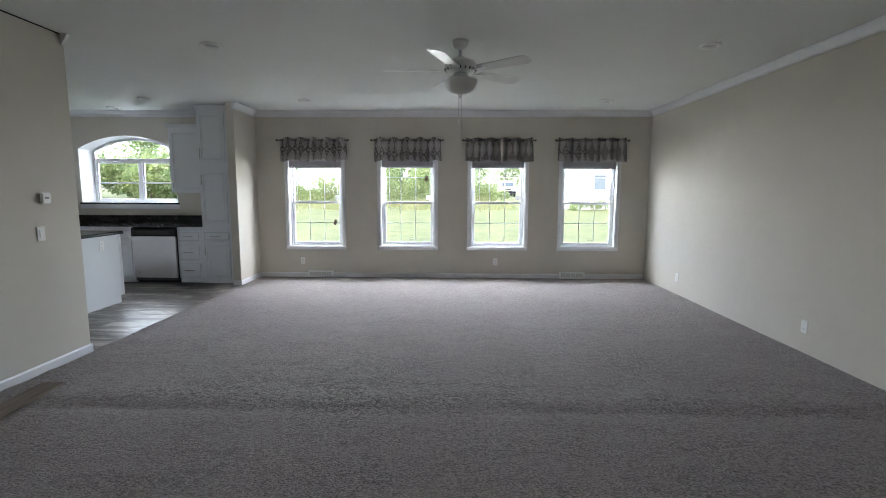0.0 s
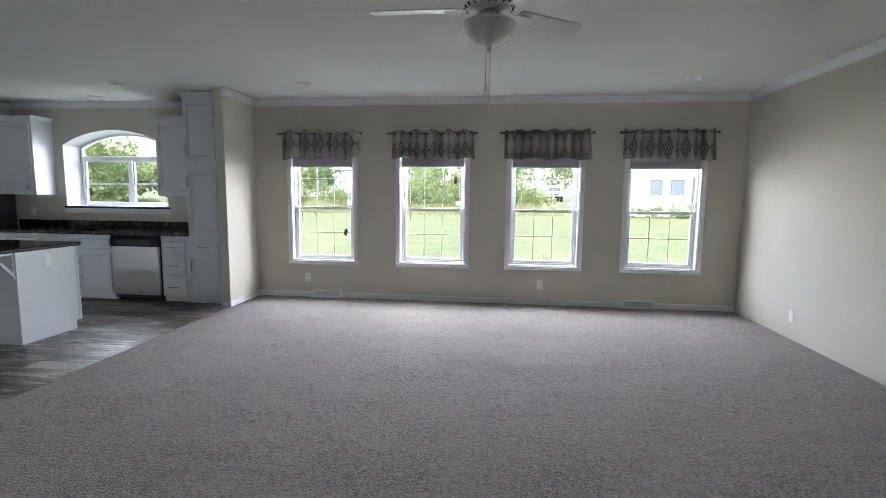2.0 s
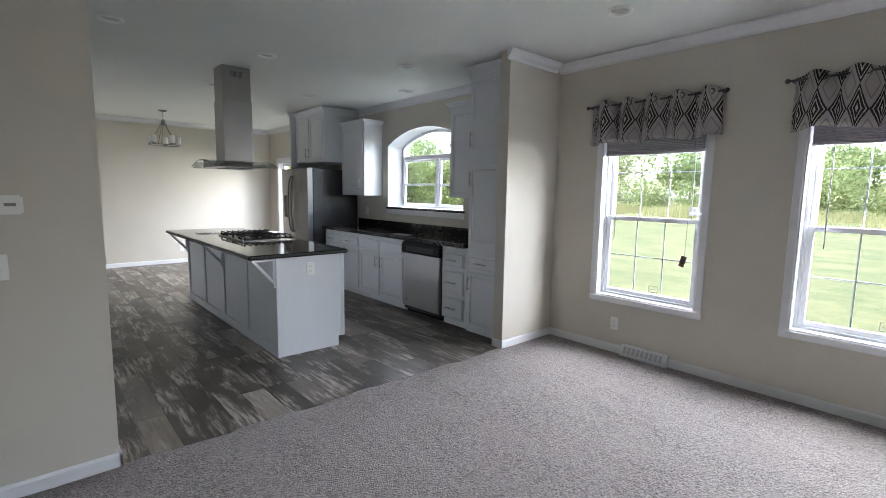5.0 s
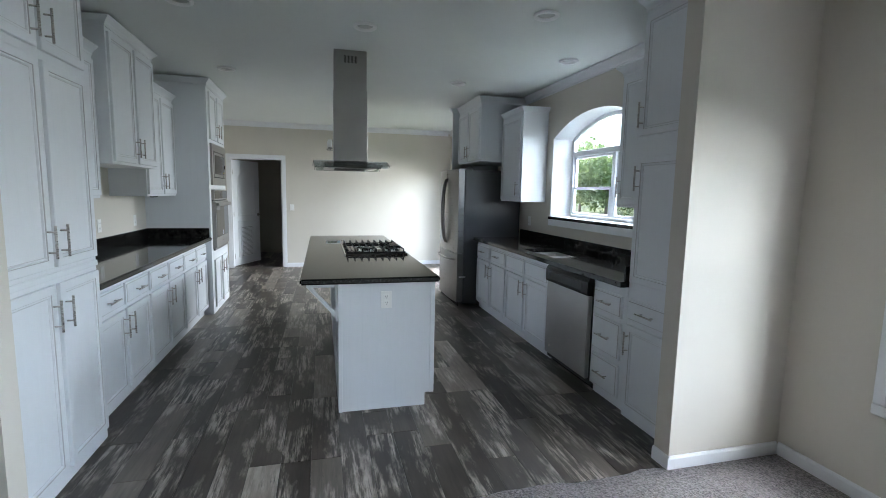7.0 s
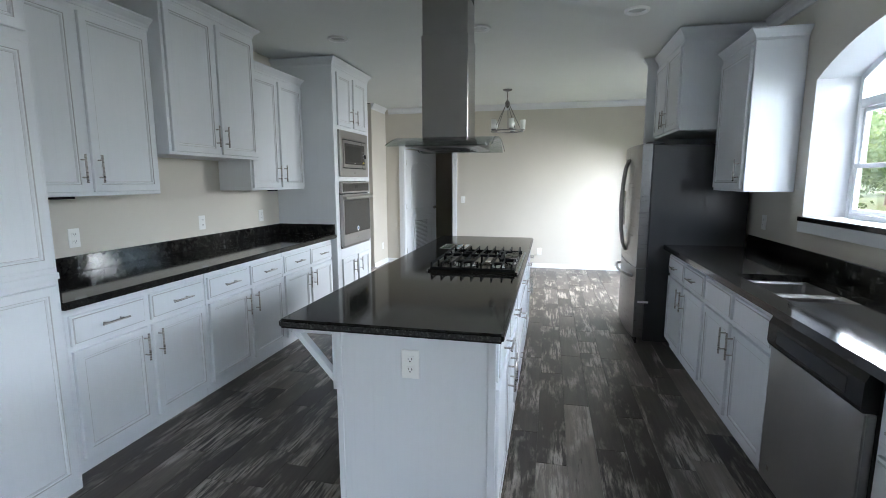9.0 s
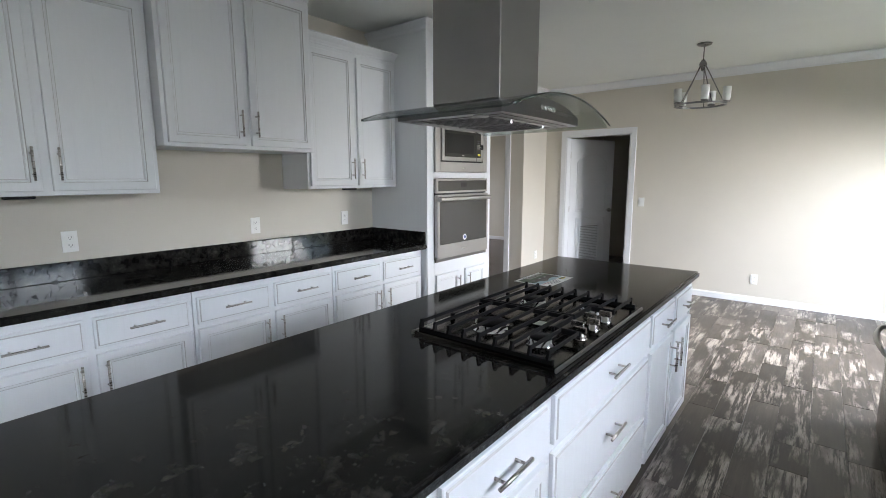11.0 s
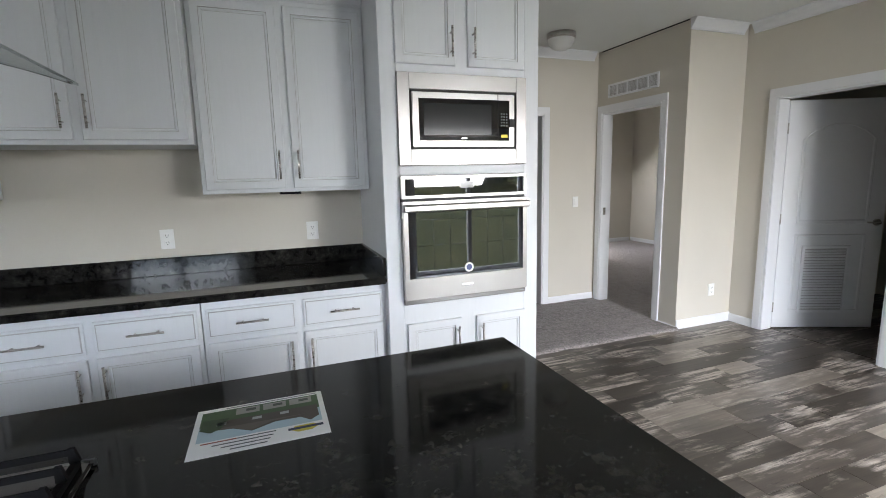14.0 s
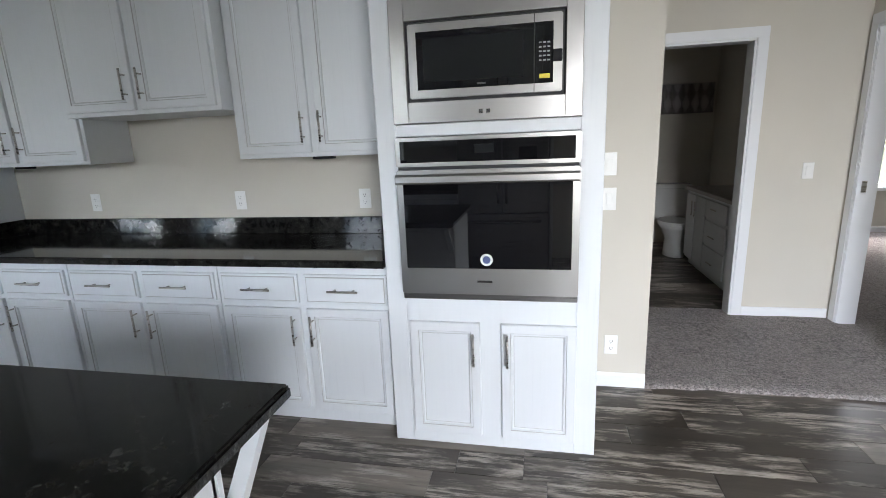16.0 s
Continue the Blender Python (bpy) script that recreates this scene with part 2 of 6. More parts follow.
M_GRANITE_EDGE = granite_edge_mat()
M_CARPET = carpet_mat("grey_mauve_carpet", (0.075, 0.066, 0.064), (0.45, 0.40, 0.388))
M_PLANK = plank_mat()
M_GLASS = glass_mat("window_glass", (0.96, 0.97, 0.97))
M_HOODGLASS = glass_mat("tinted_canopy_glass", (0.80, 0.84, 0.83))
M_FABRIC = fabric_mat()
M_FROST = mat("frosted_glass", (0.82, 0.83, 0.80), 0.4)
bsdf(M_FROST).inputs["Transmission Weight"].default_value = 0.15


# ---- building helpers ----
def box(bm, x0, y0, z0, x1, y1, z1):
    xs, ys, zs = sorted((x0, x1)), sorted((y0, y1)), sorted((z0, z1))
    v = [bm.verts.new((x, y, z)) for z in zs for y in ys for x in xs]
    for q in ((0, 2, 3, 1), (4, 5, 7, 6), (0, 1, 5, 4), (2, 6, 7, 3), (0, 4, 6, 2), (1, 3, 7, 5)):
        bm.faces.new([v[i] for i in q])
    return bm


def B(*args):
    """A new bmesh holding one box for every six numbers."""
    bm = bmesh.new()
    for i in range(0, len(args), 6):
        box(bm, *args[i:i + 6])
    return bm


def bevelled(bm, w=0.004, seg=2):
    bmesh.ops.bevel(bm, geom=bm.edges[:], offset=w, segments=seg, affect="EDGES", clamp_overlap=True)
    return bm


def tube(bm, a, b, r0, r1=None, n=12, caps=True):
    """A round bar from a to b."""
    a, b = Vector(a), Vector(b)
    m = Matrix.Translation((a + b) / 2) @ (b - a).to_track_quat("Z", "Y").to_matrix().to_4x4()
    bmesh.ops.create_cone(bm, cap_ends=caps, segments=n, radius1=r0, radius2=r0 if r1 is None else r1, depth=(b - a).length, matrix=m)
    return bm


def bent_bar(pts, r, ref, n=10):
    """One round bar along a line of points."""
    pts, ref, loops = [Vector(p) for p in pts], Vector(ref), []
    for k, p in enumerate(pts):
        t = (pts[min(k + 1, len(pts) - 1)] - pts[max(k - 1, 0)]).normalized()
        a = ref.cross(t).normalized()
        b = t.cross(a)
        loops.append([p + r * (math.cos(2 * math.pi * j / n) * a + math.sin(2 * math.pi * j / n) * b) for j in range(n)])
    return rings(bmesh.new(), loops)


def lathe(bm, profile, cx=0, cy=0, n=24):
    """Turned body about the vertical through cx, cy; profile of (radius, z)."""
    rings = []
    for r, z in profile:
        if r < 1e-6:
            rings.append([bm.verts.new((cx, cy, z))])
        else:
            rings.append([bm.verts.new((cx + r * math.cos(k * math.tau / n), cy + r * math.sin(k * math.tau / n), z)) for k in range(n)])
    for p, q in zip(rings, rings[1:]):
        for k in range(n):
            a, b = p[k % len(p)], p[(k + 1) % len(p)]
            c, d = q[(k + 1) % len(q)], q[k % len(q)]
            f = []
            for w in (a, b, c, d):
                if w not in f:
                    f.append(w)
            if len(f) > 2:
                bm.faces.new(f)
    bmesh.ops.recalc_face_normals(bm, faces=bm.faces[:])
    return bm


def rings(bm, loops, close=True):
    """Skin between loops of equally many points; the last loop is closed by a face."""
    vs = [[bm.verts.new(p) for p in l] for l in loops]
    for a, b in zip(vs, vs[1:]):
        for k in range(len(a)):
            bm.faces.new((a[k], a[(k + 1) % len(a)], b[(k + 1) % len(a)], b[k]))
    if close:
        bm.faces.new(vs[-1])
        bm.faces.new(list(reversed(vs[0])))
    bmesh.ops.recalc_face_normals(bm, faces=bm.faces[:])
    return bm


def prism(bm, pts, axis, a, b):
    """A flat outline pushed along an axis from a to b; pts in the other two axes, in order."""
    def at(p, w):
        return {"x": (w, p[0], p[1]), "y": (p[0], w, p[1]), "z": (p[0], p[1], w)}[axis]
    return rings(bm, [[at(p, a) for p in pts], [at(p, b) for p in pts]])


ORIGIN = {}


def thing(name, loc, label="", category="", group="", kind=""):
    o = new(name)
    o.location = loc
    o.empty_display_size = 0.1
    ORIGIN[o] = Vector(loc)
    return tagged(o, label, category, group, kind)


def mesh_of(name, bm, material, smooth=False):
    me = bpy.data.meshes.new(name)
    bm.to_mesh(me)
    bm.free()
    if smooth:
        me.polygons.foreach_set("use_smooth", [True] * len(me.polygons))
    me.materials.append(material)
    return me


def part(name, bm, material, parent, label="", smooth=False):
    """One mesh under a thing or part; bm in world metres."""
    bm.transform(Matrix.Translation(-ORIGIN[parent]))
    o = new(name, mesh_of(name, bm, material, smooth))
    o.parent = parent
    ORIGIN[o] = ORIGIN[parent]
    return tagged(o, label)


def solid(name, bm, material, label="", category="", kind="", loc=(0, 0, 0), smooth=False, group=""):
    """A thing that is a single mesh."""
    bm.transform(Matrix.Translation(-Vector(loc)))
    o = new(name, mesh_of(name, bm, material, smooth))
    o.location = loc
    ORIGIN[o] = Vector(loc)
    return tagged(o, label, category, group, kind)


def framed(x0, x1, z0, z1, y, s, th=0.019, rail=0.052):
    """A cabinet door: stiles and rails round a sunken panel with a sloped edge; s: the way it faces along y."""
    def loop(i, d):
        return [(x0 + i, y + s * d, z0 + i), (x1 - i, y + s * d, z0 + i), (x1 - i, y + s * d, z1 - i), (x0 + i, y + s * d, z1 - i)]
    bm = rings(bmesh.new(), [loop(0, 0), loop(0, th - 0.003), loop(0.003, th), loop(rail - 0.012, th), loop(rail - 0.009, th - 0.004),
                             loop(rail - 0.002, th - 0.004), loop(rail + 0.003, th - 0.010), loop(rail + 0.005, th - 0.010)])
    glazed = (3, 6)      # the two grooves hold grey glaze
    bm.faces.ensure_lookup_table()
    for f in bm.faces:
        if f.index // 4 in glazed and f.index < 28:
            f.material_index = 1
    return bm


def slab(x0, x1, z0, z1, y, s, th=0.019):
    """A drawer front with a stepped edge."""
    def loop(i, d):
        return [(x0 + i, y + s * d, z0 + i), (x1 - i, y + s * d, z0 + i), (x1 - i, y + s * d, z1 - i), (x0 + i, y + s * d, z1 - i)]
    bm = rings(bmesh.new(), [loop(0, 0), loop(0, th - 0.006), loop(0.004, th - 0.004), loop(0.011, th - 0.004), loop(0.016, th)])
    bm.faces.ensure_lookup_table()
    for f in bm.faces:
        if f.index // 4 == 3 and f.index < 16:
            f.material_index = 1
    return bm


def pull(x, y, z, s, upright, length=0.155):
    """A brushed bar pull on two posts."""
    bm = bmesh.new()
    h, g = length / 2, length * 0.31
    yb = y + s * 0.034
    if upright:
        tube(bm, (x, yb, z - h), (x, yb, z + h), 0.0058, n=10)
        for d in (-g, g):
            tube(bm, (x, y, z + d), (x, yb, z + d), 0.0045, n=8)
    else:
        tube(bm, (x - h, yb, z), (x + h, yb, z), 0.0058, n=10)
        for d in (-g, g):
            tube(bm, (x + d, y, z), (x + d, yb, z), 0.0045, n=8)
    return bm


def door(parent, x0, x1, z0, z1, y, s, hx=None, hz=None):
    d = part("door", framed(min(x0, x1), max(x0, x1), z0, z1, y, s), M_CAB, parent)
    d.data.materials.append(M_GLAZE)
    if hx is not None:
        part("handle", pull(hx, y + s * 0.018, hz, s, True), M_NICKEL, d, "brushed nickel bar handle", True)
    return d


def drawer(parent, x0, x1, z0, z1, y, s, handle=True):
    d = part("drawer_front", slab(min(x0, x1), max(x0, x1), z0, z1, y, s), M_CAB, parent)
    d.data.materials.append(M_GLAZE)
    if handle:
        part("handle", pull((x0 + x1) / 2, y + s * 0.018, (z0 + z1) / 2, s, False), M_NICKEL, d, "brushed nickel bar handle", True)
    return d


# ---- structure ----
CEIL = 2.70
WIN_X = (-1.935, -0.415, 1.055, 2.53)


def wall_cells(a0, a1, z0, z1, holes):
    """Rectangles of a wall from a0 to a1 left over by rectangular holes (a, b, z, z)."""
    cuts = sorted({a0, a1, *[h[0] for h in holes], *[h[1] for h in holes]})
    for a, b in zip(cuts, cuts[1:]):
        inside = sorted((h[2], h[3]) for h in holes if h[0] < (a + b) / 2 < h[1])
        z = z0
        for h0, h1 in inside:
            if h0 > z:
                yield a, b, z, h0
            z = h1
        if z < z1:
            yield a, b, z, z1


def wall_x(name, x0, x1, y0, y1, holes=(), z1=CEIL, label="smooth cream painted wall"):
    """A wall that runs along x."""
    bm = bmesh.new()
    for a, b, z, w in wall_cells(x0, x1, 0, z1, holes):
        box(bm, a, y0, z, b, y1, w)
    return solid(name, bm, M_WALL, label, "wall", "structure")


def wall_y(name, y0, y1, x0, x1, holes=(), z1=CEIL, label="smooth cream painted wall"):
    """A wall that runs along y."""
    bm = bmesh.new()
    for a, b, z, w in wall_cells(y0, y1, 0, z1, holes):
        box(bm, x0, a, z, x1, b, w)
    return solid(name, bm, M_WALL, label, "wall", "structure")


KX0, KX1, KZ0, KSP, KTOP = -5.82, -4.22, 1.20, 2.10, 2.31
PX0, PX1 = -9.84, -8.02
KXM = (KX0 + KX1) / 2


def arch_points(half, rise, zs, cx, n=20):
    r = (half * half + rise * rise) / (2 * rise)
    a = math.asin(half / r)
    return [(cx + r * math.sin(-a + 2 * a * k / n), zs + rise - r + r * math.cos(-a + 2 * a * k / n)) for k in range(n + 1)]


wn_bm = bmesh.new()
holes_n = [(x - 0.445, x + 0.445, 0.515, 2.12) for x in WIN_X] + [(KX0, KX1, KZ0, KTOP + 0.02), (PX0, PX1, 0.0, 2.03)]
for a, b, z, w in wall_cells(-10.40, 3.60, 0, CEIL, holes_n):
    box(wn_bm, a, 7.65, z, b, 7.83, w)
arc = arch_points((KX1 - KX0) / 2, KTOP - KSP, KSP, KXM)
for (xa, za), (xb, zb) in zip(arc, arc[1:]):
    rings(wn_bm, [[(xa, y, za), (xb, y, zb), (xb, y, KTOP + 0.02), (xa, y, KTOP + 0.02)] for y in (7.65, 7.83)])
solid("wall_north", wn_bm, M_WALL, "smooth cream painted wall with windows", "wall", "structure")
wall_y("wall_east", -1.6, 7.65, 3.477, 3.60)
# unseen wall, added at an assumed distance to close the room and keep it dim
wall_x("wall_south", -3.01, 3.60, -1.72, -1.6)
wall_y("wall_partition", -1.6, 3.917, -3.01, -2.893)
wall_x("wall_kitchen_back", -8.055, -3.01, 3.07, 3.19)
wall_y("wall_bump", 6.904, 7.65, -3.0, -2.883)
wall_y("wall_hall_side", 1.98, 3.07, -8.055, -7.91)
wall_x("wall_hall_back", -9.61, -7.91, 1.86, 1.98, [(-8.93, -8.13, 0, 2.05)])
wall_y("wall_hall_end", 1.86, 3.157, -9.73, -9.61, [(2.075, 2.885, 0, 2.065)])
wall_x("wall_dining_jog", -10.40, -9.73, 3.037, 3.157)
wall_y("wall_dining_end", 3.157, 7.65, -10.40, -10.28, [(3.475, 4.37, 0, 2.045)])
wall_x("wall_bath_back", -9.73, -7.3, -0.92, -0.80)
wall_y("wall_bath_east", -0.80, 1.86, -7.42, -7.30)
wall_y("wall_bath_west", -0.80, 1.86, -9.73, -9.61)
wall_x("wall_bath_front", -7.91, -7.30, 1.86, 1.98)
wall_x("wall_bedroom_back", -13.35, -9.73, -1.60, -1.45, [(-12.08, -11.64, 0.62, 2.1)])
wall_y("wall_bedroom_west", -1.45, 3.037, -13.35, -13.23)
wall_x("wall_bedroom_front", -13.35, -10.40, 3.037, 3.157)
wall_y("wall_bedroom_east", -1.45, -0.80, -9.85, -9.73)
wall_y("wall_utility_west", 3.157, 5.4, -12.72, -12.60)
wall_x("wall_utility_side", -12.60, -10.40, 5.28, 5.40)
solid("ceiling", B(-13.35, -1.72, CEIL, 3.60, 7.83, CEIL + 0.12), M_CEIL, "flat off-white textured ceiling", "ceiling", "structure")

# floors: a sub-floor, and carpets over it
solid("floor", B(-13.35, -1.72, -0.16, 3.60, 7.83, -0.012), painted("subfloor", (0.05, 0.045, 0.04), 0.7), "dark sub-floor in the joints of the planks", "floor", "structure")


def carpet_grid(name, x0, x1, ys, zf, edge, label):
    """A carpet with a rolled edge; zf gives its height along y."""
    bm = bmesh.new()
    xs = [x0 + (x1 - x0) * k / 40 for k in range(41)]
    grid = [[bm.verts.new((x + (edge(y) if i == 0 else 0), y, zf(x, y))) for i, x in enumerate(xs)] for y in ys]
    for r, s in zip(grid, grid[1:]):
        for k in range(40):
            bm.faces.new((r[k], r[k + 1], s[k + 1], s[k]))
    for r, s in zip(grid, grid[1:]):
        a, b = r[0], s[0]
        c, d = (bm.verts.new((v.co.x - 0.006, v.co.y, -0.012)) for v in (b, a))
        bm.faces.new((a, b, c, d))
    o = solid(name, bm, M_CARPET, label, "carpet", "structure", smooth=True)
    return o


def living_height(x, y):
    seam = -0.012 * math.exp(-((y - 2.86) / 0.07) ** 2) + 0.008 * math.exp(-((y - 3.08) / 0.12) ** 2)
    line = 0.007 * math.exp(-((y - 3.33 + 0.04 * x) / 0.022) ** 2)
    return 0.002 + seam + line + 0.003 * noise.noise((x * 1.5, y * 1.5, 0))


ys = [-1.6 + 0.15 * k for k in range(27)] + [2.5 + 0.025 * k for k in range(35)] + [3.45 + 0.1 * k for k in range(42)] + [7.65]
carpet_grid("carpet_living", -2.893, 3.477, ys, living_height, lambda y: 0.012 * math.sin(y * 9) + 0.008 * math.sin(y * 23), "grey-mauve cut-pile carpet with a sunken seam")

hall = bmesh.new()
hx = [-9.61 + 1.58 * k / 48 for k in range(49)]
hy = [1.86, 2.1, 2.4, 2.7, 2.95, 3.1, 3.17]
top = []
for y in hy:
    top.append([hall.verts.new((x, y + (0.022 * noise.noise((x * 6, 0, 3)) if y > 3.15 else 0), 0.022 + 0.008 * noise.noise((x * 4, y * 4, 1)))) for x in hx])
front = [hall.verts.new((v.co.x, v.co.y + 0.02, 0.012)) for v in top[-1]]
foot = [hall.verts.new((v.co.x, v.co.y + 0.022, -0.006)) for v in top[-1]]
for r, s in zip(top + [front], top[1:] + [front, foot]):
    for k in range(48):
        hall.faces.new((r[k], r[k + 1], s[k + 1], s[k]))
solid("carpet_hall", hall, M_CARPET, "grey-mauve carpet with a rough-cut front edge", "carpet", "structure", smooth=True)
solid("carpet_bedroom", B(-13.23, -1.45, -0.012, -9.61, 3.037, 0.014), M_CARPET, "grey-mauve bedroom carpet", "carpet", "structure")


# ---- trim ----
def crown_profile():
    return [(0, 0), (0.058, 0), (0.058, -0.012), (0.05, -0.018), (0.036, -0.045), (0.018, -0.066), (0.012, -0.078), (0.012, -0.09), (0, -0.09)]


def crown_x(x0, x1, y, s, z=CEIL):
    """Crown moulding along x on a wall face at y, reaching out towards s."""
    solid("crown_moulding", prism(bmesh.new(), [(y + s * (d + 0.001), z - 0.001 + h) for d, h in crown_profile()], "x", x0, x1), M_TRIM, "white crown moulding at the ceiling", "trim", "structure")


def crown_y(y0, y1, x, s, z=CEIL):
    solid("crown_moulding", prism(bmesh.new(), [(x + s * (d + 0.001), z - 0.001 + h) for d, h in crown_profile()], "y", y0, y1), M_TRIM, "white crown moulding at the ceiling", "trim", "structure")


crown_x(-2.883, 3.477, 7.65, -1)
crown_y(2.9, 7.59, 3.477, -1)
crown_y(6.86, 7.59, -2.883, 1)
crown_x(-7.55, -3.5, 7.65, -1)
crown_x(-10.28, -7.65, 7.65, -1)
crown_y(3.22, 7.59, -10.28, 1)
crown_x(-10.22, -9.60, 3.157, 1)
crown_x(-9.55, -8.055, 1.98, 1)
crown_y(3.885, 3.917, -2.893, 1)


def base_x(x0, x1, y, s, h=0.075):
    solid("baseboard", prism(bmesh.new(), [(y, -0.005), (y + s * 0.013, -0.005), (y + s * 0.013, h - 0.014), (y + s * 0.007, h), (y, h)], "x", x0, x1), M_TRIM, "white painted baseboard", "baseboard", "structure")


def base_y(y0, y1, x, s, h=0.075):
    solid("baseboard", prism(bmesh.new(), [(x, -0.005), (x + s * 0.013, -0.005), (x + s * 0.013, h - 0.014), (x + s * 0.007, h), (x, h)], "y", y0, y1), M_TRIM, "white painted baseboard", "baseboard", "structure")


base_x(-2.87, -2.085, 7.65, -1)
base_x(-1.655, 2.08, 7.65, -1)
base_x(2.51, 3.47, 7.65, -1)
base_y(6.90, 7.637, -2.883, 1)
base_x(-3.0, -2.87, 6.904, -1)
base_y(-1.6, 3.93, -2.893, 1)
base_x(-3.01, -2.88, 3.917, 1)
base_y(4.444, 7.637, -10.28, 1)
base_y(3.17, 3.40, -10.28, 1)
base_x(-10.28, -9.61, 3.157, 1, 0.085)
base_x(-8.055, -7.71, 3.19, 1, 0.085)
base_x(-9.59, -9.003, 1.98, 1, 0.09)
base_y(2.96, 3.16, -9.61, 1, 0.03)
base_x(-13.2, -9.75, -1.45, 1, 0.085)
base_y(-1.43, 3.0, -13.23, 1, 0.085)


for nm, bm in (("ceiling_gap", B(-2.8925, -1.6, 2.688, -2.891, 3.88, 2.699)), ("ceiling_gap", B(-9.6095, 2.04, 2.688, -9.608, 3.14, 2.699))):
    solid(nm, bm, M_DARK, "dark open joint between wall and ceiling", "gap", "structure")


# ---- doorways ----
def casing(name, axis, face, s, a0, a1, top, label, w=0.072, wall=0.12):
    """White door lining and casing round an opening from a0 to a1 along the axis, on the wall face at `face`."""
    o = thing(name, (a0, face, 0) if axis == "x" else (face, a0, 0), label, "door frame", "", "structure")

    def put(nm, u0, u1, d0, d1, z0, z1, bev=0.004):
        bm = B(u0, face + s * d0, z0, u1, face + s * d1, z1) if axis == "x" else B(face + s * d0, u0, z0, face + s * d1, u1, z1)
        part(nm, bevelled(bm, bev, 2), M_TRIM, o)
    for side, a, b in (("left_casing", a0 - w, a0), ("right_casing", a1, a1 + w)):
        put(side, a, b, 0.001, 0.017, 0, top)
    put("head_casing", a0 - w, a1 + w, 0.001, 0.017, top, top + w)
    put("left_lining", a0 + 0.001, a0 + 0.016, -wall, 0.012, 0, top - 0.016)
    put("right_lining", a1 - 0.016, a1 - 0.001, -wall, 0.012, 0, top - 0.016)
    put("head_lining", a0 + 0.001, a1 - 0.001, -wall, 0.012, top - 0.016, top - 0.001)
    return o


casing("door_frame_bath", "x", 1.98, 1, -8.93, -8.13, 2.05, "white cased doorway to a dark bathroom")
casing("door_frame_bedroom", "y", -9.61, 1, 2.075, 2.885, 2.065, "white cased doorway to a carpeted bedroom")
casing("door_frame_utility", "y", -10.28, 1, 3.475, 4.37, 2.036, "white cased doorway with an open door")

bd_frame = solid("strike_plate", B(-9.66, 2.092, 0.98, -9.63, 2.096, 1.06), M_NICKEL, "small nickel strike plate on the door lining", "hardware")

# the open panelled door; built closed along x and then swung
def open_door():
    w, h, t = 0.855, 2.01, 0.035
    o = thing("door_utility", (0, 0, 0), "white two-panel door standing ajar, louvred grille below", "door", "", "structure")
    bm = bevelled(B(0, -t, 0.012, w, 0, h), 0.003, 1)
    part("door_leaf", bm, M_TRIM, o)

    def ridge(outline):
        bm = bmesh.new()
        n = len(outline)
        cx, cz = sum(p[0] for p in outline) / n, sum(p[1] for p in outline) / n

        def ins(k, y):
            return [(x + (cx - x) * k, y, z + (cz - z) * k * 0.55) for x, z in outline]
        return rings(bm, [ins(0, 0.0), ins(0.02, 0.006), ins(0.07, 0.006), ins(0.10, 0.001)], False)
    archd = [(0.13, 0.95), (w - 0.13, 0.95)] + [(w - 0.13 - (w - 0.26) * k / 12, 1.68 + 0.13 * math.sin(math.pi * k / 12) ** 0.8) for k in range(13)]
    part("upper_panel", ridge(archd), M_TRIM, o)
    part("lower_panel", ridge([(0.13, 0.16), (w - 0.13, 0.16), (w - 0.13, 0.86), (0.13, 0.86)]), M_TRIM, o)
    g = part("grille_frame", bevelled(B(0.2, 0.001, 0.15, 0.225, 0.014, 0.76, 0.575, 0.001, 0.15, 0.6, 0.014, 0.76, 0.225, 0.001, 0.15, 0.575, 0.014, 0.175, 0.225, 0.001, 0.735, 0.575, 0.014, 0.76), 0.002, 1), M_TRIM, o)
    part("grille_backing", B(0.2255, 0.0015, 0.1755, 0.5745, 0.003, 0.7345), mat("grille_grey", (0.38, 0.38, 0.38), 0.6), g)
    for k in range(22):
        z = 0.19 + k * 0.0247
        part("slat", prism(bmesh.new(), [(0.002, z + 0.012), (0.004, z + 0.014), (0.013, z), (0.011, z - 0.002)], "x", 0.225, 0.575), M_TRIM, g)
    bm = bmesh.new()
    tube(bm, (w - 0.06, 0, 0.96), (w - 0.06, 0.012, 0.96), 0.03, n=18)
    tube(bm, (w - 0.06, 0.012, 0.96), (w - 0.06, 0.045, 0.96), 0.011, n=12)
    tube(bm, (w - 0.06, 0.04, 0.96), (w - 0.165, 0.048, 0.965), 0.009, 0.007, n=12)
    part("lever_handle", bm, M_NICKEL, o, "satin nickel lever handle", True)
    for z in (0.2, 1.0, 1.78):
        part("hinge", tube(bmesh.new(), (-0.004, 0.004, z - 0.045), (-0.004, 0.004, z + 0.045), 0.007, n=10), M_NICKEL, o, "nickel butt hinge", True)
    o.matrix_world = Matrix.Translation((-10.405, 3.489, 0.0)) @ Matrix.Rotation(radians(155), 4, "Z") @ Matrix.Scale(-1, 4, (0, 1, 0))
    return o


open_door()


